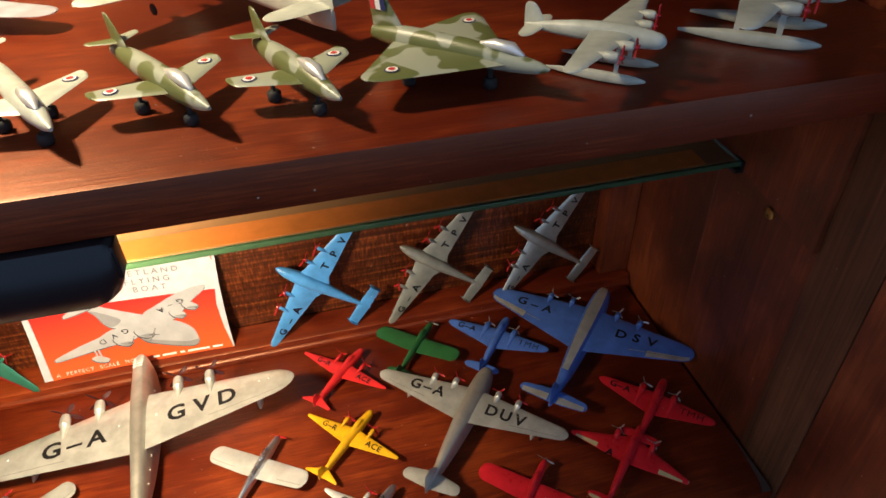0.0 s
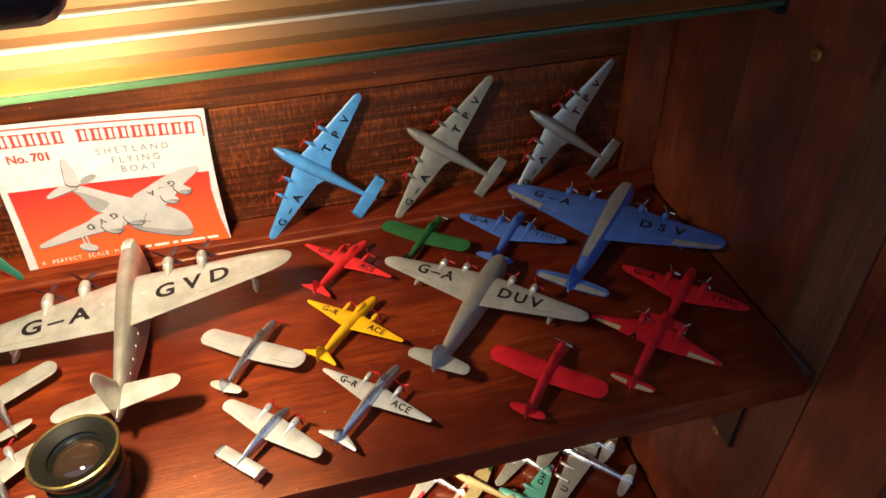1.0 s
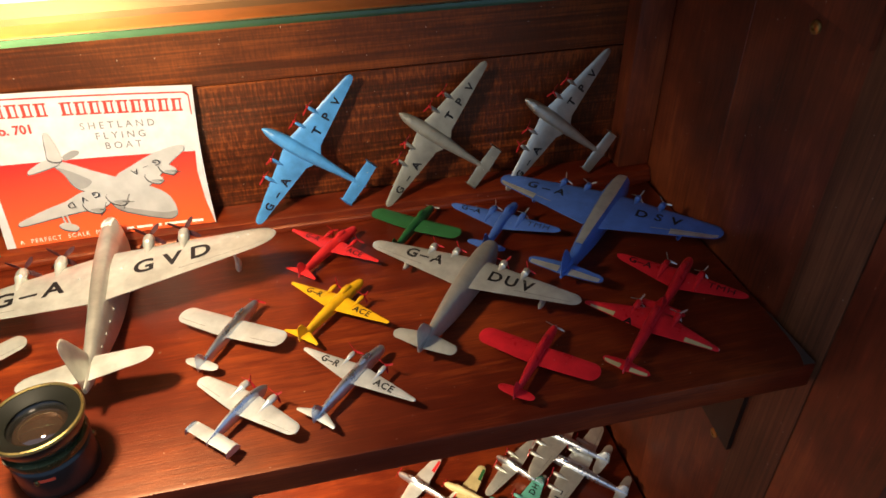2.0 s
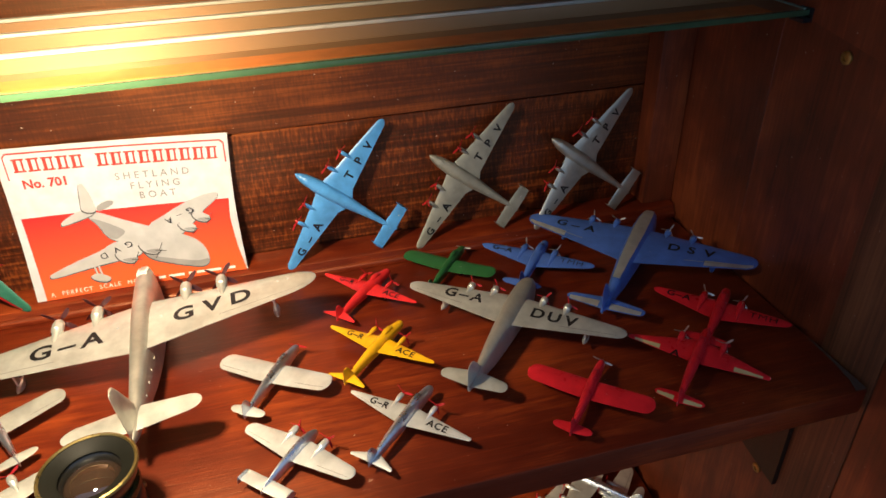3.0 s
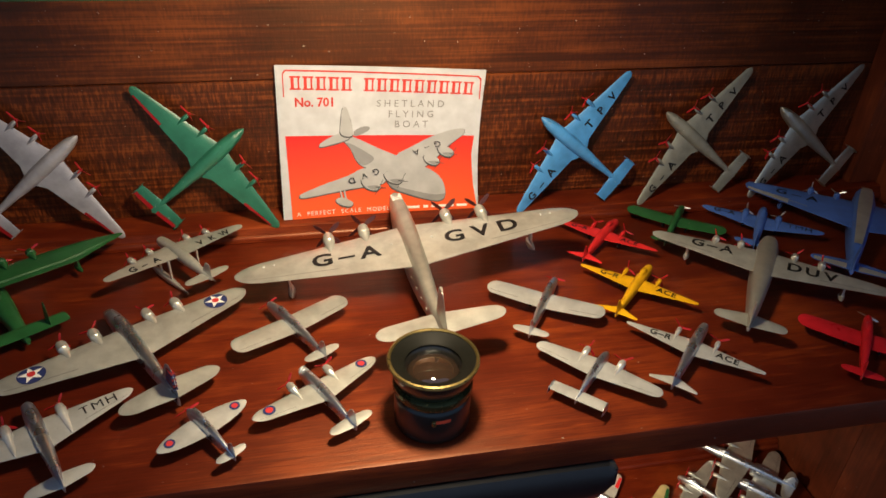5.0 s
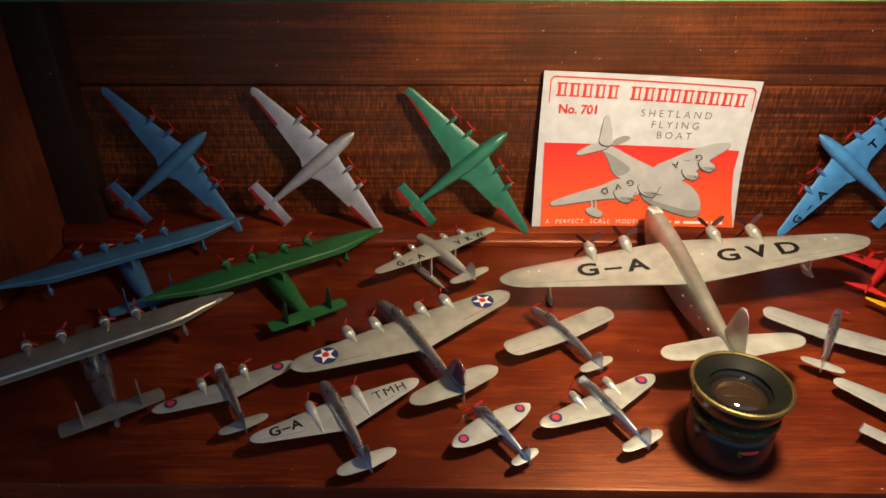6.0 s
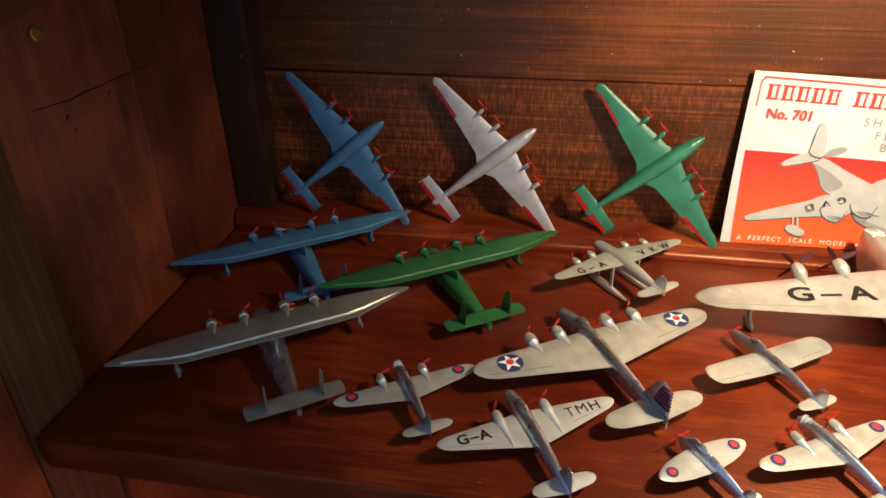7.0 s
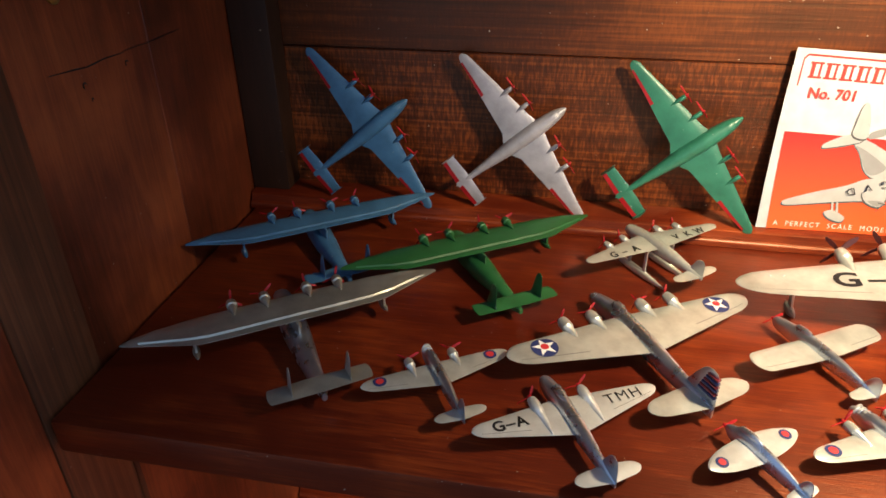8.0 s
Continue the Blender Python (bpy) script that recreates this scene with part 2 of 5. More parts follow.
def taper(span, root, tip, sweep=0.0, rise=0.0, thick=0.0028, z=0.012, round_at=0.88, ytip=0.0, steps=7, straight=0.0):
    """Half wing: chord from root to tip, rounded end; the tip's middle lies at y = ytip."""
    s = span / 2
    rows = []
    for i in range(steps):
        x = s * round_at * i / (steps - 1)
        f = max(0.0, (x / s - straight) / (1 - straight))
        c = root + (tip - root) * f
        mid = ytip + sweep * (1 - x / s)
        rows.append((x, mid + c / 2, mid - c / 2, z + rise * x / s, thick * (1 - 0.55 * f)))
    f0 = rows[-1]
    for a in (25, 45, 62, 76, 86):
        a = radians(a)
        x = s * (round_at + (1 - round_at) * math.sin(a))
        f = max(0.0, (x / s - straight) / (1 - straight))
        c = (root + (tip - root) * f) * max(math.cos(a), 0.12)
        mid = ytip + sweep * (1 - x / s)
        rows.append((x, mid + c / 2, mid - c / 2, z + rise * x / s, f0[4] * (0.4 + 0.6 * math.cos(a))))
    return rows


def body_mesh(rows, seg=14, power=2.3, x=0.0):
    """Fuselage: rows (y, half width, lower z, upper z) from nose to tail; a squarish oval section."""
    rings = []
    for y, w, lo, hi in rows:
        ring = []
        for i in range(seg):
            a = 2 * math.pi * i / seg
            c, s = math.cos(a), math.sin(a)
            ring.append((x + w * math.copysign(abs(c) ** (2 / power), c), y, (lo + hi) / 2 + (hi - lo) / 2 * math.copysign(abs(s) ** (2 / power), s)))
        rings.append(ring)
    return loft(rings)


def smooth_rows(rows, steps=4):
    """More rows between the given ones, by a smooth curve."""
    out = []
    n = len(rows)
    for i in range(n - 1):
        p0, p1, p2, p3 = rows[max(i - 1, 0)], rows[i], rows[i + 1], rows[min(i + 2, n - 1)]
        for k in range(steps):
            t = k / steps
            out.append(tuple(0.5 * (2 * b + (c - a) * t + (2 * a - 5 * b + 4 * c - d) * t * t + (3 * b - a - 3 * c + d) * t ** 3) for a, b, c, d in zip(p0, p1, p2, p3)))
    out.append(rows[-1])
    return out


def fin_mesh(x, base, tip, z0, z1, thick=0.0016, lean=0.0):
    """Upright fin: base and tip are (front y, rear y); rounded top."""
    rows = []
    for i in range(7):
        f = (0, 0.35, 0.65, 0.82, 0.92, 0.98, 1.0)[i]
        fr = base[0] + (tip[0] - base[0]) * f
        re = base[1] + (tip[1] - base[1]) * f
        k = (1, 1, 1, 0.95, 0.84, 0.62, 0.3)[i]
        m = (fr + re) / 2
        h = (fr - re) / 2 * k
        rows.append((z0 + (z1 - z0) * f, m + h, m - h, thick * (1 - 0.5 * f)))
    return loft([[(x + lean * z + t * 0.5 * h, fr + (re - fr) * c, z) for c, h in AIRFOIL] for z, fr, re, t in rows])


def propeller(parent, x, y, z, r, mat, blades=3, spin=0.3, label="", chord=0.13):
    bm = loft([[(x + q * 0.0011 * math.cos(a), y + d, z + q * 0.0011 * math.sin(a)) for a in [2 * math.pi * i / 8 for i in range(8)]] for d, q in ((-0.0004, 1.0), (0.0006, 1.0), (0.0016, 0.45))])
    for k in range(blades):
        a = spin + 2 * math.pi * k / blades
        u = Vector((math.cos(a), 0, math.sin(a)))
        w = Vector((-math.sin(a), 0, math.cos(a)))
        rings = []
        for f, c in ((0.1, 0.30), (0.45, 0.62), (0.8, 0.55), (1.0, 0.2)):
            cc = c * r * chord
            o = Vector((x, y + 0.0004, z)) + u * r * f
            d = Vector((0, 0.00025, 0))
            e = w * cc + Vector((0, cc * 0.45, 0))
            rings.append([o - e - d, o + e - d, o + e + d, o - e + d])
        loft(rings, bm)
    return part("propeller", bm, mat, parent, label, smooth=False)


def nacelle(parent, x, y0, y1, z, r, mat, name="engine_nacelle"):
    """Radial engine pod: blunt cowl in front, tapering over the wing."""
    n = y0 - y1
    rows = [(y0, r * 0.45, z - r * 0.45, z + r * 0.45), (y0 - n * 0.04, r * 0.85, z - r * 0.85, z + r * 0.85), (y0 - n * 0.14, r, z - r, z + r), (y0 - n * 0.4, r * 0.98, z - r, z + r * 0.98),
            (y0 - n * 0.43, r * 0.80, z - r * 0.85, z + r * 0.76), (y0 - n * 0.75, r * 0.52, z - r * 0.6, z + r * 0.42), (y1, r * 0.15, z - r * 0.3, z - r * 0.05)]
    return part(name, body_mesh(rows, 10, 2.0, x), mat, parent)


def glyphs(text, size, space=1.0, heavy=True):
    """Letters as a flat mesh, centred on its own origin, in the built-in face."""
    cu = bpy.data.curves.new("letters", "FONT")
    cu.body, cu.size, cu.align_x, cu.align_y, cu.space_character = text, size, "CENTER", "CENTER", space
    cu.resolution_u = 3
    cu.offset = size * (0.028 if "M" not in text else 0.0) if heavy else 0.0
    ob = bpy.data.objects.new("letters", cu)
    me = bpy.data.meshes.new_from_object(ob)
    bm = bmesh.new()
    bm.from_mesh(me)
    bpy.data.objects.remove(ob)
    bpy.data.curves.remove(cu)
    bpy.data.meshes.remove(me)
    return bm


def wing_letters(parent, half, text, x, y, size, turn=0.0, space=1.25, mat=None, gap=0.00022, wide=1.0):
    bm = glyphs(text, size, space)
    bmesh.ops.rotate(bm, verts=bm.verts, matrix=Matrix.Rotation(radians(turn), 3, "Z"))
    for v in bm.verts:
        px, py = v.co.x * wide + x, v.co.y + y
        v.co = (px, py, wing_top(half, px, py) + gap)
    return part("lettering", bm, mat or BLACK, parent, "painted registration letters", smooth=False)


def disc(bm, half, x, y, r, slot, gap, points=20, star=False):
    ring = []
    for i in range(points):
        a = 2 * math.pi * i / points + math.pi / 2
        rr = r * (1.0 if not star or i % 2 == 0 else 0.40)
        px, py = x + rr * math.cos(a), y + rr * math.sin(a)
        ring.append(bm.verts.new((px, py, wing_top(half, px, py) + gap)))
    c = bm.verts.new((x, y, wing_top(half, x, y) + gap))
    for i in range(points):
        f = bm.faces.new((c, ring[i], ring[(i + 1) % points]))
        f.material_index = slot


def roundel(parent, half, x, y, r, star=False):
    bm = bmesh.new()
    disc(bm, half, x, y, r, 0, 0.00025)
    if star:
        disc(bm, half, x, y, r * 0.94, 1, 0.00042, 10, True)
        disc(bm, half, x, y, r * 0.3, 2, 0.00060)
        return part("star_roundel", bm, [NAVY, WHITE, REDINK], parent, "white star on a navy disc", smooth=False)
    disc(bm, half, x, y, r * 0.6, 1, 0.00042)
    return part("roundel", bm, [NAVY, REDINK], parent, "red and blue roundel", smooth=False)


def strip(parent, half, x0, x1, f0, f1, mat, name="trim_stripe", steps=8, ridge=0.0):
    """A painted band on the wing's upper side, between chord fractions f0 and f1."""
    bm = bmesh.new()
    prev = None
    for i in range(steps + 1):
        x = x0 + (x1 - x0) * i / steps
        le, te, z, t = lerp(half, abs(x))
        row = []
        for f in (f0, (f0 + f1) / 2, f1):
            y = le + (te - le) * f
            row.append(bm.verts.new((x, y, wing_top(half, x, y) + 0.0002 + (ridge if f not in (f0, f1) else 0.0))))
        if prev:
            for j in (0, 1):
                bm.faces.new((prev[j], row[j], row[j + 1], prev[j + 1]))
        prev = row
    return part(name, bm, mat, parent, smooth=False)


def joints(parent, half, span, f0=0.80, f1=0.82):
    """Thin cast lines that mark the ailerons near the trailing edge."""
    for s in (-1, 1):
        strip(parent, half, s * span * 0.22, s * span * 0.46, f0, f1, HULLDARK, "aileron_joint")


def wheels(parent, x, y, r=0.0028):
    for s in (-1, 1):
        bm = loft([[(s * x + d, y + q * r * math.cos(a), r + q * r * math.sin(a)) for a in [2 * math.pi * i / 10 for i in range(10)]] for d, q in ((-0.0009, 0.7), (-0.0005, 1), (0.0005, 1), (0.0009, 0.7))])
        part("wheel", bm, RUBBER, parent, "tiny black wheel")


def floats(parent, x, y, top, length, mat, r=0.0026):
    for s in (-1, 1):
        lift = top * 0.28
        rows = smooth_rows([(y + length * 0.5, 0.0004, lift + r * 1.2, lift + r * 1.5), (y + length * 0.2, r * 0.8, lift, lift + r * 1.9), (y - length * 0.2, r * 0.7, lift + 0.0004, lift + r * 1.8), (y - length * 0.5, 0.0003, lift + r, lift + r * 1.3)], 3)
        bm = body_mesh(rows, 8, 2, s * x)
        box((s * x - 0.0006, y - 0.0028, lift + r * 1.5), (s * x + 0.0006, y + 0.0028, top), 0, bm)
        part("float", bm, mat, parent)


# ---------------------------------------------------------------- the cabinet
LEFT, RIGHT, WALL, FRONT = -0.410, 0.490, 0.265, -0.030
UPPER, LOWER, TOP = 0.327, -0.327, 0.640


def slab(name, lo, hi, mat, label, bevel=0.0015, parent=None, kind="structure"):
    ob = part(name, box(lo, hi, bevel), mat, parent, "" if parent else label)
    return ob if parent else tagged(ob, label, "cabinet", kind=kind)


def shelf_board(name, z, label):
    """A board with a worn, rounded front edge."""
    return slab(name, (LEFT + 0.004, 0.0, z - 0.020), (RIGHT - 0.004, WALL - 0.001, z), SHELF, label, 0.0022)


shelf_board("shelf_middle", 0.0, "glossy dark red mahogany shelf board with worn front edge")
shelf_board("shelf_upper", UPPER, "glossy red mahogany shelf board lit from above")
shelf_board("shelf_lower", LOWER, "dark mahogany shelf board at the bottom")
WORN = plain("bare_worn_wood", (0.070, 0.040, 0.028), 0.6)
middle = bpy.data.objects["shelf_middle"]
bm = loft([[(RIGHT - w - 0.0045, y, h) for w, h in ((0.0, 0.0), (0.0, 0.0003), (w1, 0.0003), (w1, 0.0))] for y, w1 in ((0.0012, 0.008), (0.010, 0.0045), (0.026, 0.0022), (0.052, 0.0006))])
part("worn_corner", bm, WORN, middle, "pale worn patch at the shelf's end")
slab("ceiling", (LEFT, FRONT, TOP), (RIGHT, WALL + 0.02, TOP + 0.02), SIDE, "dark stained wooden top of the display cabinet")
slab("floor", (LEFT, FRONT, LOWER - 0.35), (RIGHT, WALL + 0.02, LOWER - 0.33), SIDE, "dark stained wooden foot of the display cabinet")

slab("ground", (-2.5, -2.5, LOWER - 0.362), (2.5, 1.5, LOWER - 0.3502), SIDE, "plain dark wooden floor of the room", 0.001)

back = tagged(new("wall_back"), "back wall of wide horizontal stained boards", "cabinet", kind="structure")
for z0, z1 in ((LOWER - 0.33, -0.205), (-0.203, -0.021), (-0.019, 0.1167), (0.1171, 0.272), (0.2735, 0.42), (0.4215, 0.64)):
    part("board", box((LEFT - 0.01, WALL, z0), (RIGHT + 0.01, WALL + 0.012, z1), 0.0006, seg=1), FIGURED if z0 in (0.1171, -0.203) else BACK, back)

for side, x0, x1 in (("wall_left", LEFT - 0.018, LEFT), ("wall_right", RIGHT, RIGHT + 0.018)):
    w = tagged(new(side), "side wall of upright stained boards with scratches", "cabinet", kind="structure")
    for y0, y1 in ((-0.0009, 0.150), (0.1502, WALL + 0.012)):
        part("board", box((x0, y0, LOWER - 0.33), (x1, y1, TOP), 0.0003, seg=1), SIDE, w)
for side, x0, x1 in (("trim_left", LEFT - 0.002, LEFT + 0.0016), ("trim_right", RIGHT - 0.0016, RIGHT + 0.002)):
    slab(side, (x0, -0.0004, LOWER - 0.33), (x1, 0.044, TOP - 0.001), STILE, "stile of brown grained timber on the side wall", 0.0005)
for side, x0, x1 in (("trim_jamb_left", LEFT - 0.03, LEFT + 0.0012), ("trim_jamb_right", RIGHT - 0.0012, RIGHT + 0.03)):
    slab(side, (x0, FRONT - 0.04, LOWER - 0.33), (x1, -0.0012, TOP + 0.02), SIDE, "reddish front jamb of the display cabinet", 0.0005)
# left posts take a darker brown than the right ones
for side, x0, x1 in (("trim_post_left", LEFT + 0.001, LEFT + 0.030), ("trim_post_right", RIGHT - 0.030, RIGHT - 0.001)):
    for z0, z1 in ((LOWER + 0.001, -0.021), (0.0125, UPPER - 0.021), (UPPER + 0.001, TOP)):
        slab(side, (x0, WALL - 0.022, z0), (x1, WALL - 0.0005, z1), DARKWOOD if "left" in side else SIDE, "upright corner post of stained timber", 0.001)


def moulding(z):
    """Back ledge with a stepped, rounded front on which models lean."""
    pts = [(0.232, 0.0), (0.2315, 0.003), (0.2325, 0.005), (0.2345, 0.0058), (0.2350, 0.0075), (0.2355, 0.0105), (0.2375, 0.012), (WALL - 0.001, 0.012), (WALL - 0.001, 0.0)]
    bm = loft([[(x, y, z + h) for y, h in pts] for x in (LEFT + 0.002, RIGHT - 0.002)])
    return tagged(part("baseboard", bm, SHELF), "low moulded mahogany ledge along the back of the shelf", "moulding", kind="structure")


for z in (0.0002, UPPER + 0.0002, LOWER + 0.0002):
    moulding(z)


def cleat(x0, x1, z, mat):
    """Board on the side wall under a shelf, its lower edge falling to the front."""
    pts = [(0.0445, z), (0.0445, z - 0.121), (0.120, z - 0.108), (0.242, z - 0.088), (0.242, z)]
    bm = loft([[(x, y, h) for y, h in pts] for x in (x0, x1)])
    return tagged(part("shelf_cleat", bm, mat, smooth=False), "wooden board under the shelf on the side wall", "bracket", "cleats under the shelves", "structure")


# the right board below the middle shelf is darker than the other three
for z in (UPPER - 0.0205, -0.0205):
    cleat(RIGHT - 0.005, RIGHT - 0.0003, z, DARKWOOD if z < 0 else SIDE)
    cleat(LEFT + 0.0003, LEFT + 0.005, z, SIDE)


def screw(x, y, z, turn):
    """Brass countersunk screw with a slotted head, driven into the side wall."""
    bm = loft([[(x + turn * d, y + q * 0.0042 * math.cos(a), z + q * 0.0042 * math.sin(a)) for a in [2 * math.pi * i / 16 for i in range(16)]] for d, q in ((0.0, 1.0), (0.0012, 1.0), (0.0018, 0.8), (0.0018, 0.45), (0.0010, 0.4), (0.0010, 0.1))])
    return tagged(part("screw", bm, BRASS), "small brass screw head in the side wall", "screw", "screws in the side walls")


def crack(x, points, width):
    """A fine split in the side wall, as a shallow dark sliver."""
    up = [(y, z + width * (0.4 if i in (0, len(points) - 1) else 1.0)) for i, (y, z) in enumerate(points)]
    pts = points + up[::-1]
    bm = loft([[(x + d, y, z) for y, z in pts] for d in (0.0001, 0.0004)])
    return part("crack", bm, HOUSING, bpy.data.objects["wall_left"], smooth=False)


crack(LEFT, [(0.069, 0.1468), (0.085, 0.1452), (0.096, 0.1440), (0.110, 0.1446), (0.126, 0.1440)], 0.0007)
crack(LEFT, [(0.126, 0.1448), (0.150, 0.1438), (0.183, 0.1442)], 0.0005)
for y, z, r in ((0.127, 0.138, 0.0016), (0.091, 0.136, 0.0017), (0.094, 0.128, 0.0009)):
    crack(LEFT, [(y + r * math.cos(a), z + r * 0.8 * math.sin(a)) for a in [0.3 + k for k in range(5)]], 0.0008)

BRASS = plain("old_brass", (0.46, 0.30, 0.09), 0.35, 0.9)
for x, y, z, s in ((RIGHT - 0.0003, 0.091, 0.183, -1), (RIGHT - 0.0003, 0.0665, -0.148, -1), (LEFT + 0.0003, 0.085, 0.180, 1)):
    screw(x, y, z, s)

# glass strip shelf above the models, opaque bronze colour, with pale-topped raised strips
MIRROR, _nt, _n, _l, _b = material("bronzed_glass")
_b.inputs["Base Color"].default_value = (0.36, 0.21, 0.10, 1)
_b.inputs["Metallic"].default_value, _b.inputs["Roughness"].default_value = 0.45, 0.42
_wave = add(_n, "ShaderNodeTexNoise", Scale=30.0, Detail=2.0)
_bump = add(_n, "ShaderNodeBump", Strength=0.1, Distance=0.0008)
_l.new(_wave.outputs[0], _bump.inputs["Height"])
_l.new(_bump.outputs[0], _b.inputs["Normal"])
EDGE = plain("green_glass_edge", (0.075, 0.15, 0.075), 0.15, 0.0, Transmission_Weight=0.3)
ENDEDGE = plain("pale_glass_edge", (0.30, 0.42, 0.34), 0.15)
PALEBAND = plain("pale_band", (0.62, 0.58, 0.47), 0.5)
glass = thing("glass_shelf", pose(0, 0, 0), "bronze-tinted glass strip shelf with green polished edge", "shelf")
pane = part("pane", box((LEFT + 0.0065, 0.1265, 0.2005), (RIGHT - 0.0080, WALL - 0.002, 0.2045), 0.0003, seg=1), MIRROR, glass)
edge = part("polished_edge", box((LEFT + 0.0065, 0.1235, 0.2010), (RIGHT - 0.0055, 0.1263, 0.2046), 0.0006), EDGE, glass, "polished green edge of the glass")
side_edge = part("polished_edge", box((RIGHT - 0.0079, 0.1266, 0.2008), (RIGHT - 0.0055, WALL - 0.002, 0.2050), 0.0005), ENDEDGE, glass, "pale polished end of the glass")
# warm reflection along the glass front, laid on as an orange strip
REFLECTED = plain("orange_reflection", (0.80, 0.25, 0.05), 0.45, 0.25)
bevel = part("reflection_band", box((LEFT + 0.02, 0.1275, 0.2046), (RIGHT - 0.03, 0.147, 0.2049)), REFLECTED, glass, "orange band painted as the reflection along the front edge")
glass_parts = [pane, edge, side_edge, bevel]
for y in (0.163, 0.2125, 0.2560):
    rib = part("raised_strip", box((LEFT + 0.02, y - 0.0022, 0.2046), (RIGHT - 0.012, y + 0.0022, 0.2124)), MIRROR, glass, "bronze-coloured raised strip")
    cap = part("pale_cap", box((LEFT + 0.02, y - 0.0024, 0.2125), (RIGHT - 0.012, y + 0.0024, 0.2148), 0.0008), PALEBAND, rib, "pale upper edge")
    glass_parts += [rib, cap]
for ob in glass_parts:
    ob.visible_shadow = False
for x in (LEFT + 0.0052, RIGHT - 0.0052):
    s = 1 if x < 0 else -1
    bm = box((min(x, x + s * 0.006), 0.1215, 0.1970), (max(x, x + s * 0.006), 0.134, 0.1998), 0.0006)
    box((min(x, x + s * 0.0010), 0.1205, 0.197), (max(x, x + s * 0.0010), 0.132, 0.2058), 0.0004, bm)
    tagged(part("shelf_clip", bm, HOUSING), "small metal clip holding the glass shelf", "bracket", "clips of the glass shelf")


def lamp_housing(z, x0, x1, watts, dy=0.0, aim=(0.0, 0.145, -0.225)):
    """Black half-round housing under a shelf, open to the back and below."""
    ob = thing("shelf_lamp", pose(0, dy, 0), "black rounded lamp housing under the shelf front", "lamp", "lamps under the shelves")
    prof = [(0.016, z), (0.016, z - 0.003), (0.002, z - 0.003), (-0.001, z - 0.010), (0.0, z - 0.022), (0.004, z - 0.027), (0.002, z - 0.0295), (-0.004, z - 0.026), (-0.0065, z - 0.018), (-0.006, z - 0.004), (-0.003, z)]
    ends = [(0.0, 0.50), (0.0015, 0.66), (0.004, 0.82), (0.008, 0.94), (0.013, 1.0)]
    cuts = [(x0 + d, f) for d, f in ends] + [(x1 - d, f) for d, f in reversed(ends)]
    bm = loft([[(x, y, z - (z - h) * f) for y, h in prof] for x, f in cuts])
    part("shade", bm, HOUSING, ob, "black enamelled shade")
    for x in (x0, x1):
        part("end_cap", box((x - 0.0008, -0.0055, z - 0.0138), (x + 0.0008, 0.004, z - 0.0002), 0.0006), HOUSING, ob)
    mid = (x0 + x1) / 2
    part("bulb", lathe([(0.0008, z - 0.0165), (0.0040, z - 0.015), (0.0052, z - 0.0115), (0.0040, z - 0.007), (0.003, z - 0.0032)], 16, (mid, 0.010)), BULB, ob, "warm glowing bulb")
    where = (mid, 0.009 + dy, z - 0.031)
    bulb("lamp_light", where, Vector(where) + Vector(aim), watts)
    return ob


BULB, _nt, _n, _l, _b = material("lit_bulb")
_b.inputs["Emission Color"].default_value = (1.0, 0.72, 0.4, 1)
_b.inputs["Emission Strength"].default_value = 12.0
lamp_housing(UPPER - 0.0202, -0.058, 0.1285, LAMP_POWER)
lamp_housing(TOP - 0.0002, -0.100, 0.096, TOP_POWER, 0.10, (0.03, -0.03, -0.25))
lamp_housing(-0.0202, -0.062, 0.134, LOW_POWER)


# ---------------------------------------------------------------- toy aircraft
def on_shelf(x, y, head, z=0.0, roll=0.0, pitch=0.0):
    return pose(x, y, z + 0.0001) @ pose(0, 0, 0, 0, 0, head) @ pose(0, 0, 0, pitch, roll, 0)


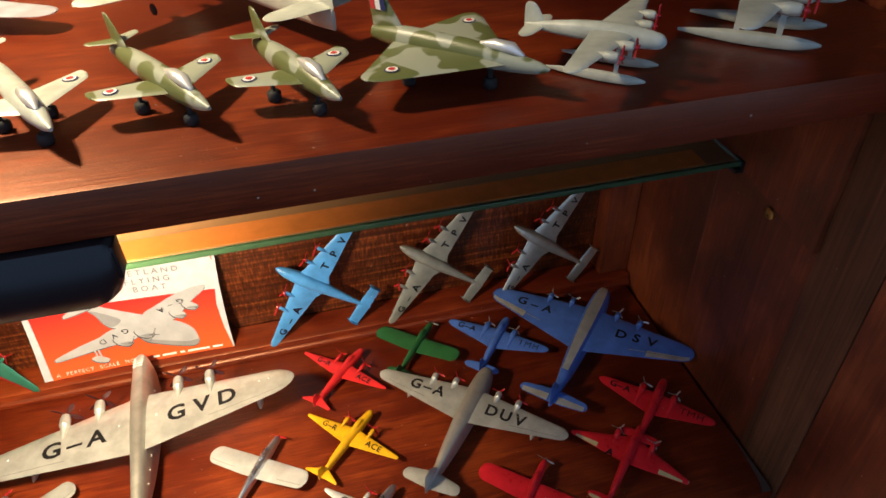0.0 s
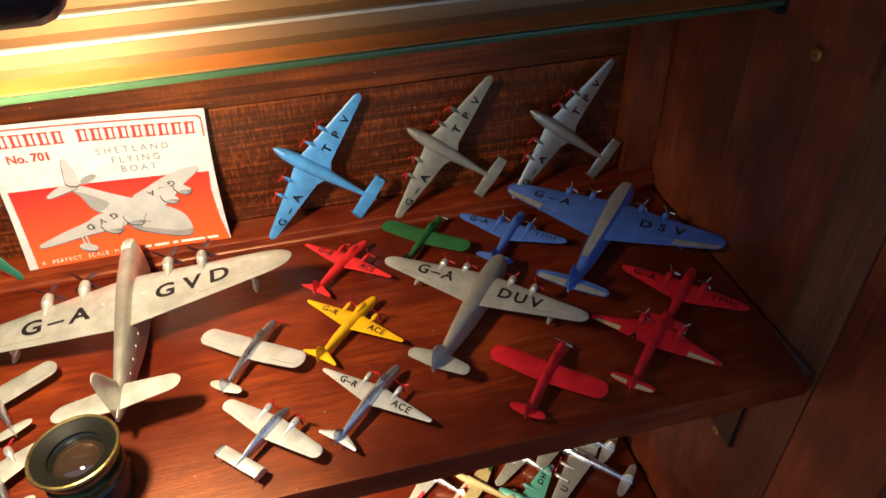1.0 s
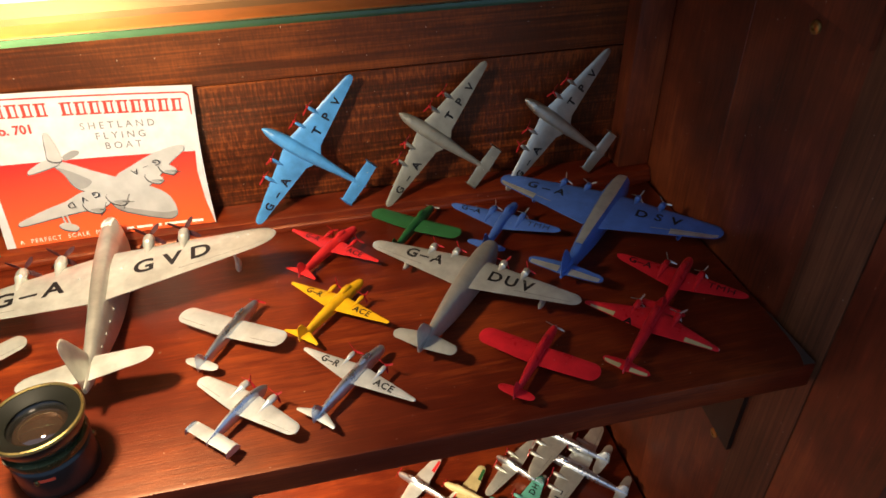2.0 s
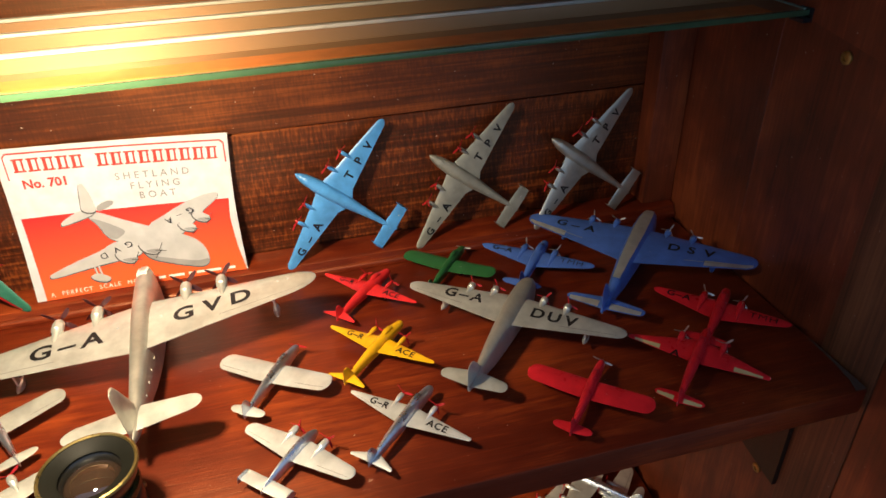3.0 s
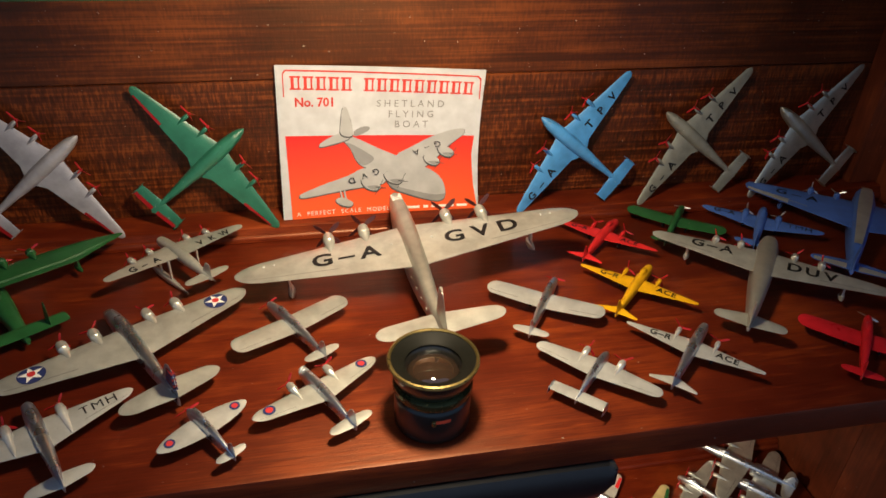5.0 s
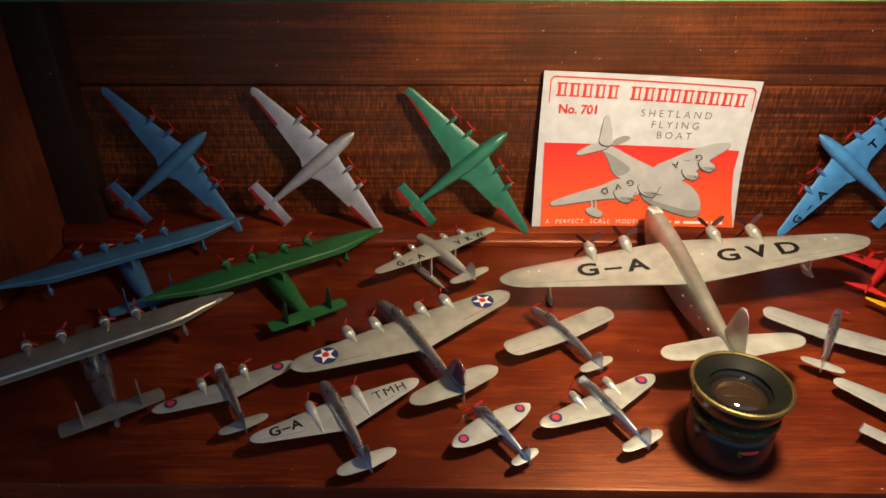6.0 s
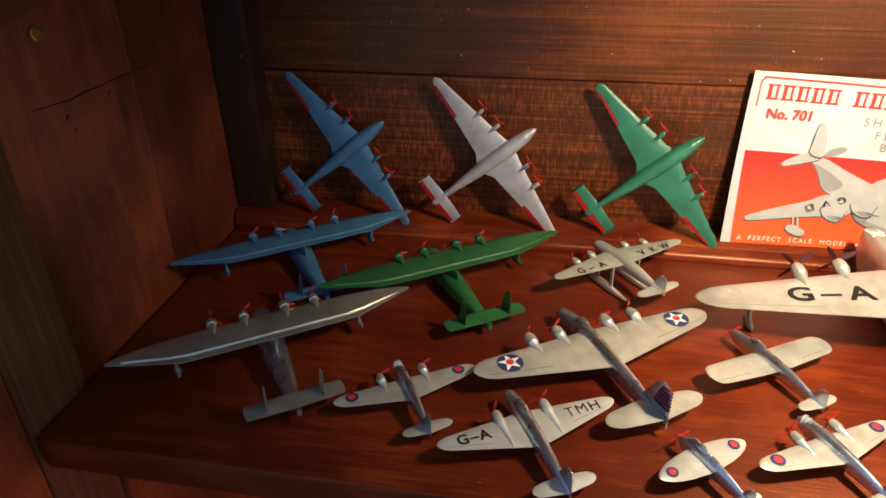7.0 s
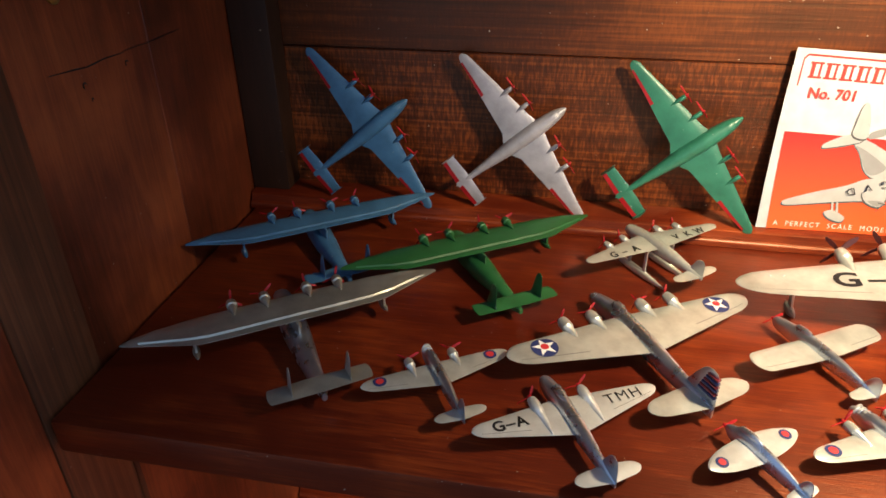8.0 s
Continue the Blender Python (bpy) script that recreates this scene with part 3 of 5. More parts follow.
def airliner_leaning(top, low, nose, tail, mat, label, letters=False, trim=None, hubs=None):
    """Four-engined airliner that stands on a wing tip and its tail, leaning on the back wall."""
    top, low, nose, tail = map(Vector, (top, low, nose, tail))
    along = (nose - tail).normalized()
    across = (top - low)
    across = (across - along * across.dot(along)).normalized()
    if along.cross(across).dot(Vector((0, 1, 0))) < 0:
        across = -across
    up = across.cross(along)
    m = Matrix((across, along, up)).transposed().to_4x4()
    m.translation = (top + low) / 2
    ob = thing("toy_airliner", m, label, "toy plane", "airliners leaning on the back wall")
    half = taper(0.142, 0.0255, 0.0058, sweep=0.002, rise=0.002, thick=0.0036, z=0.0, round_at=0.94, ytip=-0.001)
    half[0] = (0, half[0][1] + 0.001, half[0][2] - 0.006, half[0][3], half[0][4])
    part("wing", wing_mesh(half), mat, ob)
    rows = smooth_rows([(0.0348, 0.0004, 0.0004, 0.0012), (0.0315, 0.0024, -0.0022, 0.0032), (0.024, 0.0044, -0.0050, 0.0056), (0.008, 0.0056, -0.0062, 0.0070), (-0.012, 0.0050, -0.0050, 0.0064), (-0.034, 0.0031, -0.002, 0.0046), (-0.055, 0.0014, 0.001, 0.0030), (-0.0605, 0.0004, 0.0016, 0.0022)])
    fus = part("fuselage", body_mesh(rows, 16, 2.1), mat, ob)
    bm = body_mesh([(0.0292, 0.0010, 0.0034, 0.0040), (0.0275, 0.0024, 0.0036, 0.0050), (0.0252, 0.0027, 0.0040, 0.0058), (0.0236, 0.0018, 0.0046, 0.0060)], 10)
    part("windscreen", bm, mat, fus)
    tailh = taper(0.039, 0.0115, 0.0095, thick=0.0016, z=0.0024, round_at=0.97, ytip=-0.0535)
    part("tailplane", wing_mesh(tailh), mat, ob)
    for s in (-1, 1):
        part("tail_fin", fin_mesh(s * 0.0192, (-0.0475, -0.0595), (-0.0500, -0.0585), -0.0005, 0.0062, 0.0012), mat, ob)
    for x in (-0.0325, -0.0175, 0.0175, 0.0325):
        le, te, z, t = lerp(half, abs(x))
        nacelle(ob, x, le + 0.0056, le - 0.0085, z + 0.0008, 0.0016, mat)
        propeller(ob, x, le + 0.0060, z + 0.0008, 0.0078, PROPRED, 3, random.uniform(0, 2), "red tin propeller")
    if letters:
        for text, x, size in (("G", -0.0530, 0.0090), ("\u2013", -0.0410, 0.0090), ("A", -0.0285, 0.0100), ("T", 0.0200, 0.0100), ("P", 0.0335, 0.0095), ("V", 0.0475, 0.0090)):
            wing_letters(ob, half, text, x, -0.002, size, gap=0.0004)
    if trim:
        for s in (-1, 1):
            strip(ob, half, s * 0.040, s * 0.066, 0.82, 0.99, trim, "aileron")
            strip(ob, tailh, s * 0.002, s * 0.0185, 0.70, 0.99, trim, "elevator")
    return ob


WALL_ROW = "four-engined toy airliner leaning on the back wall"
for x, mat, word in ((-0.359, SLATEBLUE, "slate blue"), (-0.250, PALEGREY, "pale grey"), (-0.138, GREEN, "emerald green")):
    airliner_leaning((x, 0.2560, 0.117), (x + 0.093, 0.2372, 0.0125), (x + 0.074, 0.2440, 0.083), (x + 0.0045, 0.2405, 0.025), mat, word + " " + WALL_ROW, trim=PROPRED)
for x, mat, word in ((0.234, BLUE, "bright sky blue"), (0.340, GREY, "dull grey-green"), (0.444, TARNISHED, "worn silver")):
    airliner_leaning((x, 0.2560, 0.116), (x - 0.092, 0.2372, 0.0125), (x - 0.0735, 0.2440, 0.081), (x - 0.004, 0.2405, 0.025), mat, word + " " + WALL_ROW, letters=True)


def big_flying_boat(m):
    """The largest model: silver flying boat, deep hull, black propellers."""
    ob = thing("toy_flying_boat", m, "large silver toy flying boat with black propellers on the shelf", "toy plane")
    half = taper(0.238, 0.054, 0.019, sweep=0.003, rise=0.003, thick=0.007, z=0.0325, round_at=0.86, ytip=0.0)
    part("wing", wing_mesh(half), SILVER, ob)
    rows = smooth_rows([(0.0745, 0.0016, 0.020, 0.032), (0.070, 0.0046, 0.010, 0.0395), (0.055, 0.0068, 0.002, 0.0420), (0.025, 0.0076, 0.0, 0.0420), (0.0, 0.0074, 0.0012, 0.0405), (-0.030, 0.0062, 0.006, 0.0372), (-0.060, 0.0046, 0.014, 0.0335), (-0.088, 0.0028, 0.0215, 0.0305), (-0.097, 0.0010, 0.0245, 0.0285)])
    hull = part("hull", body_mesh(rows, 18, 2.8), STEEPSILVER, ob, "silver hull, darkened in colour for its steep sides")
    for k in range(5):
        y = 0.066 - 0.0028 * k
        z = 0.0392 + 0.0007 * min(k, 3)
        part("cockpit_bar", box((-0.0038, y, z - 0.0006), (0.0038, y + 0.0012, z + 0.0008), 0.0003, seg=1), WHITE, hull)
    for s in (-1, 1):
        for k in range(9):
            y = 0.040 - 0.0125 * k
            w = lerp([(-r[0], r[1], r[2], r[3]) for r in rows], -y)
            x, z = s * w[0] * 0.98, w[1] + (w[2] - w[1]) * 0.56
            bm = lathe([(0.0010, -0.0004), (0.0010, 0.0004), (0.0005, 0.0006)], 8)
            bmesh.ops.rotate(bm, verts=bm.verts, matrix=Matrix.Rotation(radians(90 * s), 3, "Y"))
            bmesh.ops.translate(bm, verts=bm.verts, vec=(x, y, z))
            part("porthole", bm, HULLGREY, hull)
    tailh = taper(0.078, 0.021, 0.012, sweep=0.002, rise=0.002, thick=0.0032, z=0.0285, round_at=0.82, ytip=-0.083)
    part("tailplane", wing_mesh(tailh), SILVER, ob)
    part("tail_fin", fin_mesh(0, (-0.068, -0.0975), (-0.0865, -0.0975), 0.027, 0.061, 0.004), STEEPSILVER, ob)
    for x in (-0.055, -0.030, 0.030, 0.055):
        le, te, z, t = lerp(half, abs(x))
        nacelle(ob, x, le + 0.0105, le - 0.016, z + 0.0020, 0.0040, SILVER)
        propeller(ob, x, le + 0.0112, z + 0.0020, 0.0125, PROPBLACK, 4, random.uniform(0.5, 1.0), "black tin propeller", 0.19)
    joints(ob, half, 0.238, 0.85, 0.862)
    floats(ob, 0.086, 0.006, 0.032, 0.017, SILVER, 0.0030)
    for text, x in (("G", -0.0615), ("\u2013", -0.0455), ("A", -0.0295), ("G", 0.029), ("V", 0.048), ("D", 0.067)):
        wing_letters(ob, half, text, x, -0.001, 0.0176, wide=1.12)
    for x in (-0.1, -0.093, -0.014, 0.014, 0.093, 0.1):
        bm = lathe([(0.0011, 0), (0.0009, 0.0006), (0.0003, 0.0009)], 8, (x, 0.004))
        for v in bm.verts:
            v.co.z += wing_top(half, x, 0.004) - 0.0002
        part("rivet", bm, BRIGHT, ob)
    return ob


big_flying_boat(on_shelf(0.049, 0.1555, 2.6, 0.0, -6.2))


def flying_boat(m, mat, label, span, nose, tail, root, words, spine=None, tips=None, prop=PROPRED, sweep=-0.002, tipc=0.30, tailspan=0.044):
    """Four-engined flying boat with high wing, stepped hull and wing floats."""
    ob = thing("toy_flying_boat", m, label, "toy plane", "smaller flying boats")
    half = taper(span, root, root * tipc, sweep=sweep, rise=0.0005, thick=0.0044, z=0.0205, round_at=0.93)
    part("wing", wing_mesh(half), mat, ob)
    k = span / 0.16
    rows = smooth_rows([(nose, 0.0012, 0.013, 0.018), (nose - 0.006, 0.0058 * k, 0.006, 0.0235), (nose * 0.5, 0.0078 * k, 0.0006, 0.0262), (0.0, 0.0080 * k, 0.0, 0.0262), (tail * 0.45, 0.0056 * k, 0.0018, 0.0240), (tail * 0.8, 0.0029 * k, 0.0075, 0.0190), (tail, 0.0010, 0.0125, 0.0165)])
    hull = part("hull", body_mesh(rows, 16, 2.6), HULLGREY if mat is SILVER else mat, ob)
    tl = taper(tailspan, 0.0150, 0.0085, sweep=0.001, thick=0.0022, z=0.0150, round_at=0.85, ytip=tail + 0.0085)
    part("tailplane", wing_mesh(tl), mat, ob)
    part("tail_fin", fin_mesh(0, (tail + 0.022, tail - 0.001), (tail + 0.008, tail - 0.001), 0.0145, 0.0145 + 0.0175 * k, 0.0026), mat, ob)
    for s in (-1, 1):
        for f in (0.23, 0.45):
            x = s * span / 2 * f
            le, te, z, t = lerp(half, abs(x))
            nacelle(ob, x, le + 0.0052, le - 0.009, z + 0.0012, 0.0026, mat)
            propeller(ob, x, le + 0.0058, z + 0.0012, 0.0068, prop, 3, random.uniform(0, 2))
    joints(ob, half, span)
    floats(ob, span * 0.33, 0.001, 0.0205, 0.013, mat)
    for text, x, y, size in words:
        wing_letters(ob, half, text, x, y, size)
    if spine:
        bm = bmesh.new()
        prev = None
        for y, w, lo, hi in rows[2:-6]:
            row = [bm.verts.new((dx * w * 0.55, y, (lo + hi) / 2 + (hi - lo) / 2 * q + 0.0003)) for dx, q in ((-1, 0.94), (0, 1.0), (1, 0.94))]
            if prev:
                bm.faces.new((prev[0], row[0], row[1], prev[1]))
                bm.faces.new((prev[1], row[1], row[2], prev[2]))
            prev = row
        part("spine_stripe", bm, spine, hull, "silver band along the spine")
    if tips:
        for s in (-1, 1):
            strip(ob, half, s * span * 0.30, s * span * 0.485, 0.76, 0.97, tips, "aileron")
            strip(ob, tl, s * 0.004, s * tailspan * 0.46, 0.5, 0.97, tips, "elevator")
    return ob


flying_boat(on_shelf(0.2925, 0.1195, -38.9), SILVER, "silver-grey toy flying boat with black letters and red propellers", 0.159, 0.0420, -0.080, 0.0345,
            [("G", -0.0465, 0.000, 0.0130), ("\u2013", -0.0365, 0.000, 0.0130), ("A", -0.0265, 0.000, 0.0130), ("D", 0.0190, -0.002, 0.0134), ("U", 0.0305, -0.002, 0.0134), ("V", 0.0420, -0.002, 0.0134)])
flying_boat(on_shelf(0.4185, 0.177, -42.0), ROYAL, "royal blue toy flying boat with worn silver stripes", 0.182, 0.052, -0.096, 0.056,
            [("G", -0.0620, -0.001, 0.0125), ("\u2013", -0.0500, -0.002, 0.0125), ("A", -0.0380, -0.002, 0.0125), ("D", 0.0300, -0.004, 0.0130), ("S", 0.0430, -0.003, 0.0130), ("V", 0.0560, -0.002, 0.0130)], SILVER, SILVER, PROPTIN, -0.009, 0.30, 0.056)


def parasol_boat(m, mat, label):
    """Flying boat with a long plank wing on a pylon over a slim hull, twin tail fins."""
    ob = thing("toy_flying_boat", m, label, "toy plane", "parasol-winged flying boats")
    s = 0.0867
    half = [(0, 0.0120, -0.0140, 0.0205, 0.0034), (s * 0.3, 0.0118, -0.0140, 0.0205, 0.0034), (s * 0.57, 0.0112, -0.0138, 0.0206, 0.0032), (s * 0.8, 0.0085, -0.0062, 0.0208, 0.0026), (s * 0.95, 0.0045, -0.0012, 0.0209, 0.0018), (s * 0.985, 0.0030, 0.0002, 0.0209, 0.0012), (s, 0.0018, 0.0010, 0.0209, 0.0008)]
    wing = part("wing", wing_mesh(half), mat, ob)
    strip(wing, half, -s * 0.9, s * 0.9, 0.78, 0.86, mat, "wing_rib", 14, 0.0008)
    rows = smooth_rows([(0.034, 0.0010, 0.008, 0.011), (0.028, 0.0052, 0.003, 0.0150), (0.010, 0.0072, 0.0002, 0.0158), (-0.012, 0.0070, 0.0004, 0.0150), (-0.034, 0.0052, 0.0026, 0.0128), (-0.055, 0.0032, 0.0050, 0.0108), (-0.064, 0.0012, 0.0062, 0.0096)])
    part("hull", body_mesh(rows, 14, 2.6), SHADEDSILVER if mat is TARNISHED else mat, ob)
    part("pylon", body_mesh([(0.011, 0.0006, 0.012, 0.020), (0.004, 0.0028, 0.012, 0.020), (-0.012, 0.0026, 0.012, 0.020), (-0.018, 0.0005, 0.012, 0.020)], 10), mat, ob)
    tl = taper(0.052, 0.0125, 0.0110, thick=0.0018, z=0.0110, round_at=0.95, ytip=-0.0565)
    part("tailplane", wing_mesh(tl), mat, ob)
    for x in (-0.0145, 0.0145):
        part("tail_fin", fin_mesh(x, (-0.0495, -0.0610), (-0.0555, -0.0610), 0.0105, 0.0265, 0.0018), mat, ob)
    for x in (-0.0295, -0.0118, 0.0118, 0.0295):
        nacelle(ob, x, 0.0150, 0.0025, 0.0232, 0.0030, mat)
        propeller(ob, x, 0.0156, 0.0232, 0.0074, PROPRED, 3, random.uniform(0, 2), "red tin propeller")
    floats(ob, s * 0.60, -0.002, 0.0205, 0.014, mat, 0.0024)
    return ob


parasol_boat(on_shelf(-0.3140, 0.0838, 35.2), TARNISHED, "dull silver parasol-wing toy flying boat on the shelf")
parasol_boat(on_shelf(-0.2270, 0.1730, 34.0), LEAF, "leaf green parasol-wing toy flying boat on the shelf")
parasol_boat(on_shelf(-0.3350, 0.1860, 36.2), SLATEBLUE, "slate blue parasol-wing toy flying boat on the shelf")


def landplane(m, mat, label, span, nose, tail, root, tip, group, engines=(), prop=PROPRED, words=(), body=None, width=0.0042, sweep=0.0, rise=0.0, tailspan=0.028, tailchord=0.009, fin=0.010,
              round_at=0.88, straight=0.0, cockpit=True, marks=(), stars=False, twin=False, single=False, trims=None, height=0.012, wing_z=0.0095, finmat=None, nose_bars=0, pods=(0.0055, 0.62, 0.0022), pointed=False):
    """Small die-cast aeroplane standing on its wheels and tail."""
    ob = thing("toy_aeroplane", m, label, "toy plane", group)
    half = taper(span, root, tip, sweep=sweep, rise=rise, thick=max(0.0024, root * 0.13), z=wing_z, round_at=round_at, straight=straight)
    part("wing", wing_mesh(half), mat, ob)
    # silver planes get the bluish shaded copy of their paint on the body
    b = body or (SHADEDSILVER if mat in (SILVER, BRIGHT) else mat)
    w = width * 0.86
    rows = smooth_rows([(nose, w * 0.35, 0.0075, 0.0105), (nose - 0.003, w * 0.8, 0.0055, 0.0125), (nose * 0.45, w, 0.0038, height + 0.0028), (0.0, w, 0.0040, height + 0.0032), (tail * 0.45, w * 0.78, 0.0045, height + 0.0018), (tail * 0.8, w * 0.45, 0.0048, height - 0.001), (tail, w * 0.12, 0.0058, height - 0.0035)])
    fus = part("fuselage", body_mesh(rows, 14, 2.2), b, ob)
    if cockpit:
        y0 = nose * 0.42
        bm = body_mesh([(y0 + 0.0035, w * 0.2, height + 0.0012, height + 0.0020), (y0 + 0.001, w * 0.55, height + 0.001, height + 0.0044), (y0 - 0.005, w * 0.58, height + 0.001, height + 0.0048), (y0 - 0.010, w * 0.25, height + 0.001, height + 0.0032)], 10)
        part("canopy", bm, b, fus)
    for k in range(nose_bars):
        y = nose - 0.003 - 0.0022 * k
        part("nose_glazing_bar", body_mesh([(y, w * 0.86, 0.0060, height + 0.0022), (y - 0.0008, w * 0.88, 0.0060, height + 0.0024)], 12), BRIGHT, fus)
    yt = tail + tailchord * 0.55
    tl = taper(tailspan, tailchord, tailchord * (0.95 if twin else 0.22 if pointed else 0.6), sweep=0.0035 if pointed else 0.0, thick=0.0016, z=height - 0.0036, round_at=0.95 if twin or pointed else 0.72, ytip=yt - (0.0025 if pointed else 0.0))
    part("tailplane", wing_mesh(tl), mat, ob)
    if twin:
        for s in (-1, 1):
            part("tail_fin", fin_mesh(s * tailspan * 0.49, (yt + tailchord * 0.6, yt - tailchord * 0.7), (yt + tailchord * 0.3, yt - tailchord * 0.6), height - 0.0058, height - 0.0012, 0.0014), b, ob)
    else:
        part("tail_fin", fin_mesh(0, (tail + tailchord * 1.25, tail - 0.0005), (tail + tailchord * 0.55, tail + 0.0002), height - 0.004, height - 0.004 + fin, 0.0018), finmat or b, ob)
    if stars:
        y1, z0 = tail + 0.0005, height + 0.002
        for k in range(6):
            zz = z0 + 0.0021 * k
            part("fin_stripe", box((-0.0011, y1, zz), (0.0011, y1 + tailchord * (0.62 - 0.05 * k), zz + 0.0010)), STRIPERED if k % 2 else NAVY, ob)
    for x in engines:
        le, te, z, t = lerp(half, abs(x))
        nacelle(ob, x, le + pods[0], le - (le - te) * pods[1], z + 0.0010, pods[2], mat)
        propeller(ob, x, le + pods[0] + 0.0006, z + 0.0010, 0.0068, prop, 3, random.uniform(0, 2))
    if single:
        propeller(ob, 0, nose + 0.0004, 0.0092, 0.0068, prop, 2, random.uniform(-0.3, 0.3))
    wheels(ob, engines[-1] if engines else span * 0.12, half[0][1] * 0.4)
    if span > 0.07 and mat in (SILVER, BRIGHT):
        joints(ob, half, span)
    for text, x, y, size in words:
        wing_letters(ob, half, text, x, y, size, space=1.15)
    for x, y, r in marks:
        roundel(ob, half, x, y, r, stars)
    if trims:
        for s in (-1, 1):
            strip(ob, half, s * span * 0.26, s * span * 0.450, 0.70, 0.98, trims, "wing_tip_trim")
            strip(ob, tl, s * 0.003, s * tailspan * 0.45, 0.55, 0.95, trims, "tail_trim")
    return ob


def racer(x, y, head, mat, label, body=None):
    return landplane(on_shelf(x, y, head), mat, label, 0.085, 0.0270, -0.0415, 0.0165, 0.0026, "twin-engined racers", engines=(-0.0120, 0.0120), sweep=-0.001, tailspan=0.028, tailchord=0.0085, pods=(0.0070, 0.55, 0.0016), round_at=0.97, body=body, width=0.0040, pointed=True,
                     words=(("G\u2013R", -0.0205, -0.0008, 0.0066), ("ACE", 0.0205, -0.0008, 0.0066)))


racer(0.202, 0.1905, -44, SCARLET, "scarlet red twin-engined toy racing plane with dark letters")
racer(0.1985, 0.1220, -44, YELLOW, "bright yellow twin-engined toy racing plane with dark letters")
racer(0.203, 0.0520, -44.5, BRIGHT, "bright silver twin-engined toy racing plane with dark letters")


def trainer(x, y, head, mat, label, prop=PROPRED, span=0.080, body=None):
    return landplane(on_shelf(x, y, head), mat, label, span, 0.0290, -0.038, 0.0175, 0.0150, "single-engined trainers", single=True, prop=prop, tailspan=0.0235, tailchord=0.0085, round_at=0.86, straight=0.3, width=0.0036, rise=0.002, body=body)


trainer(0.1275, 0.112, -33, BRIGHT, "pale silver low-wing toy trainer with red propeller")
trainer(-0.0375, 0.1115, 31, SILVER, "weathered silver low-wing toy trainer with red propeller")
trainer(0.315, 0.0405, -41.5, RED, "glossy red low-wing toy trainer with tin propeller", PROPTIN)
trainer(0.2685, 0.2025, -39, LEAF, "green low-wing toy trainer near the back ledge", PROPTIN, 0.079)


def feeder(x, y, head, mat, label, prop=PROPRED):
    return landplane(on_shelf(x, y, head), mat, label, 0.094, 0.0255, -0.0435, 0.0245, 0.0070, "twin-engined airliners", engines=(-0.0128, 0.0128), sweep=-0.003, pods=(0.0045, 0.98, 0.0026), tailspan=0.031, tailchord=0.0105, fin=0.0125, width=0.0046, rise=0.002, prop=prop,
                     words=(("G\u2013A", -0.029, -0.001, 0.0082), ("TMH", 0.029, -0.001, 0.0084)))


feeder(-0.163, 0.0415, 29.4, BRIGHT, "bright silver twin-engined toy airliner with black letters")
feeder(0.3395, 0.1925, -38.7, ROYAL, "royal blue twin-engined toy airliner behind the flying boats", PROPTIN)
feeder(0.4385, 0.0900, -45.5, RED, "red twin-engined toy airliner with dark letters", PROPTIN)
landplane(on_shelf(0.3945, 0.0490, -45.5, 0.0), RED, "red twin-engined toy plane with cream-edged wings, overlapping another", 0.090, 0.031, -0.047, 0.026, 0.0035, "red toy planes", engines=(-0.0135, 0.0135), sweep=0.006,
          prop=PROPTIN, tailspan=0.030, tailchord=0.0095, round_at=0.97, trims=CREAM, words=(("A", -0.013, -0.004, 0.008),))
landplane(on_shelf(0.137, 0.043, -44.0), BRIGHT, "silver twin-engined toy fighter with twin tail fins", 0.078, 0.0165, -0.0315, 0.0175, 0.0085, "fighters and bombers", engines=(-0.011, 0.011), tailspan=0.033, tailchord=0.0085, twin=True,
          round_at=0.9, width=0.0030, cockpit=False)
for x, y, h, word in ((-0.024, 0.0525, 30.2, "bright silver"), (-0.2285, 0.0605, 31.6, "dull silver")):
    landplane(on_shelf(x, y, h), SILVER, word + " twin-engined toy bomber with red and blue roundels", 0.0785, 0.0185, -0.0375, 0.0175, 0.0080, "twin-engined bombers", engines=(-0.0117, 0.0117), sweep=-0.004, pods=(0.0062, 0.55, 0.0025), tailspan=0.026, tailchord=0.0085,
              fin=0.0105, round_at=0.82, width=0.0036, marks=((-0.0295, 0.0, 0.0034), (0.0295, 0.0, 0.0034)), nose_bars=4, cockpit=False)
landplane(on_shelf(-0.0825, 0.0330, 36.3), BRIGHT, "tiny silver toy fighter with oval wings and roundels", 0.0508, 0.0155, -0.0290, 0.0165, 0.0105, "fighters and bombers", single=True, tailspan=0.0165, tailchord=0.0065, fin=0.0085,
          round_at=0.45, width=0.0030, marks=((-0.0185, 0.0, 0.0028), (0.0185, 0.0, 0.0028)))
landplane(on_shelf(-0.1305, 0.1080, 31.4), SILVER, "large silver four-engined toy bomber with white star roundels", 0.1484, 0.0405, -0.0645, 0.034, 0.0145, "fighters and bombers", engines=(-0.0335, -0.0158, 0.0158, 0.0335), sweep=-0.005, pods=(0.0085, 0.45, 0.0033),
          tailspan=0.056, tailchord=0.0175, fin=0.020, round_at=0.86, width=0.0056, height=0.0150, wing_z=0.0130, rise=0.002, marks=((-0.0535, -0.0005, 0.0072), (0.0535, -0.0005, 0.0072)), stars=True)


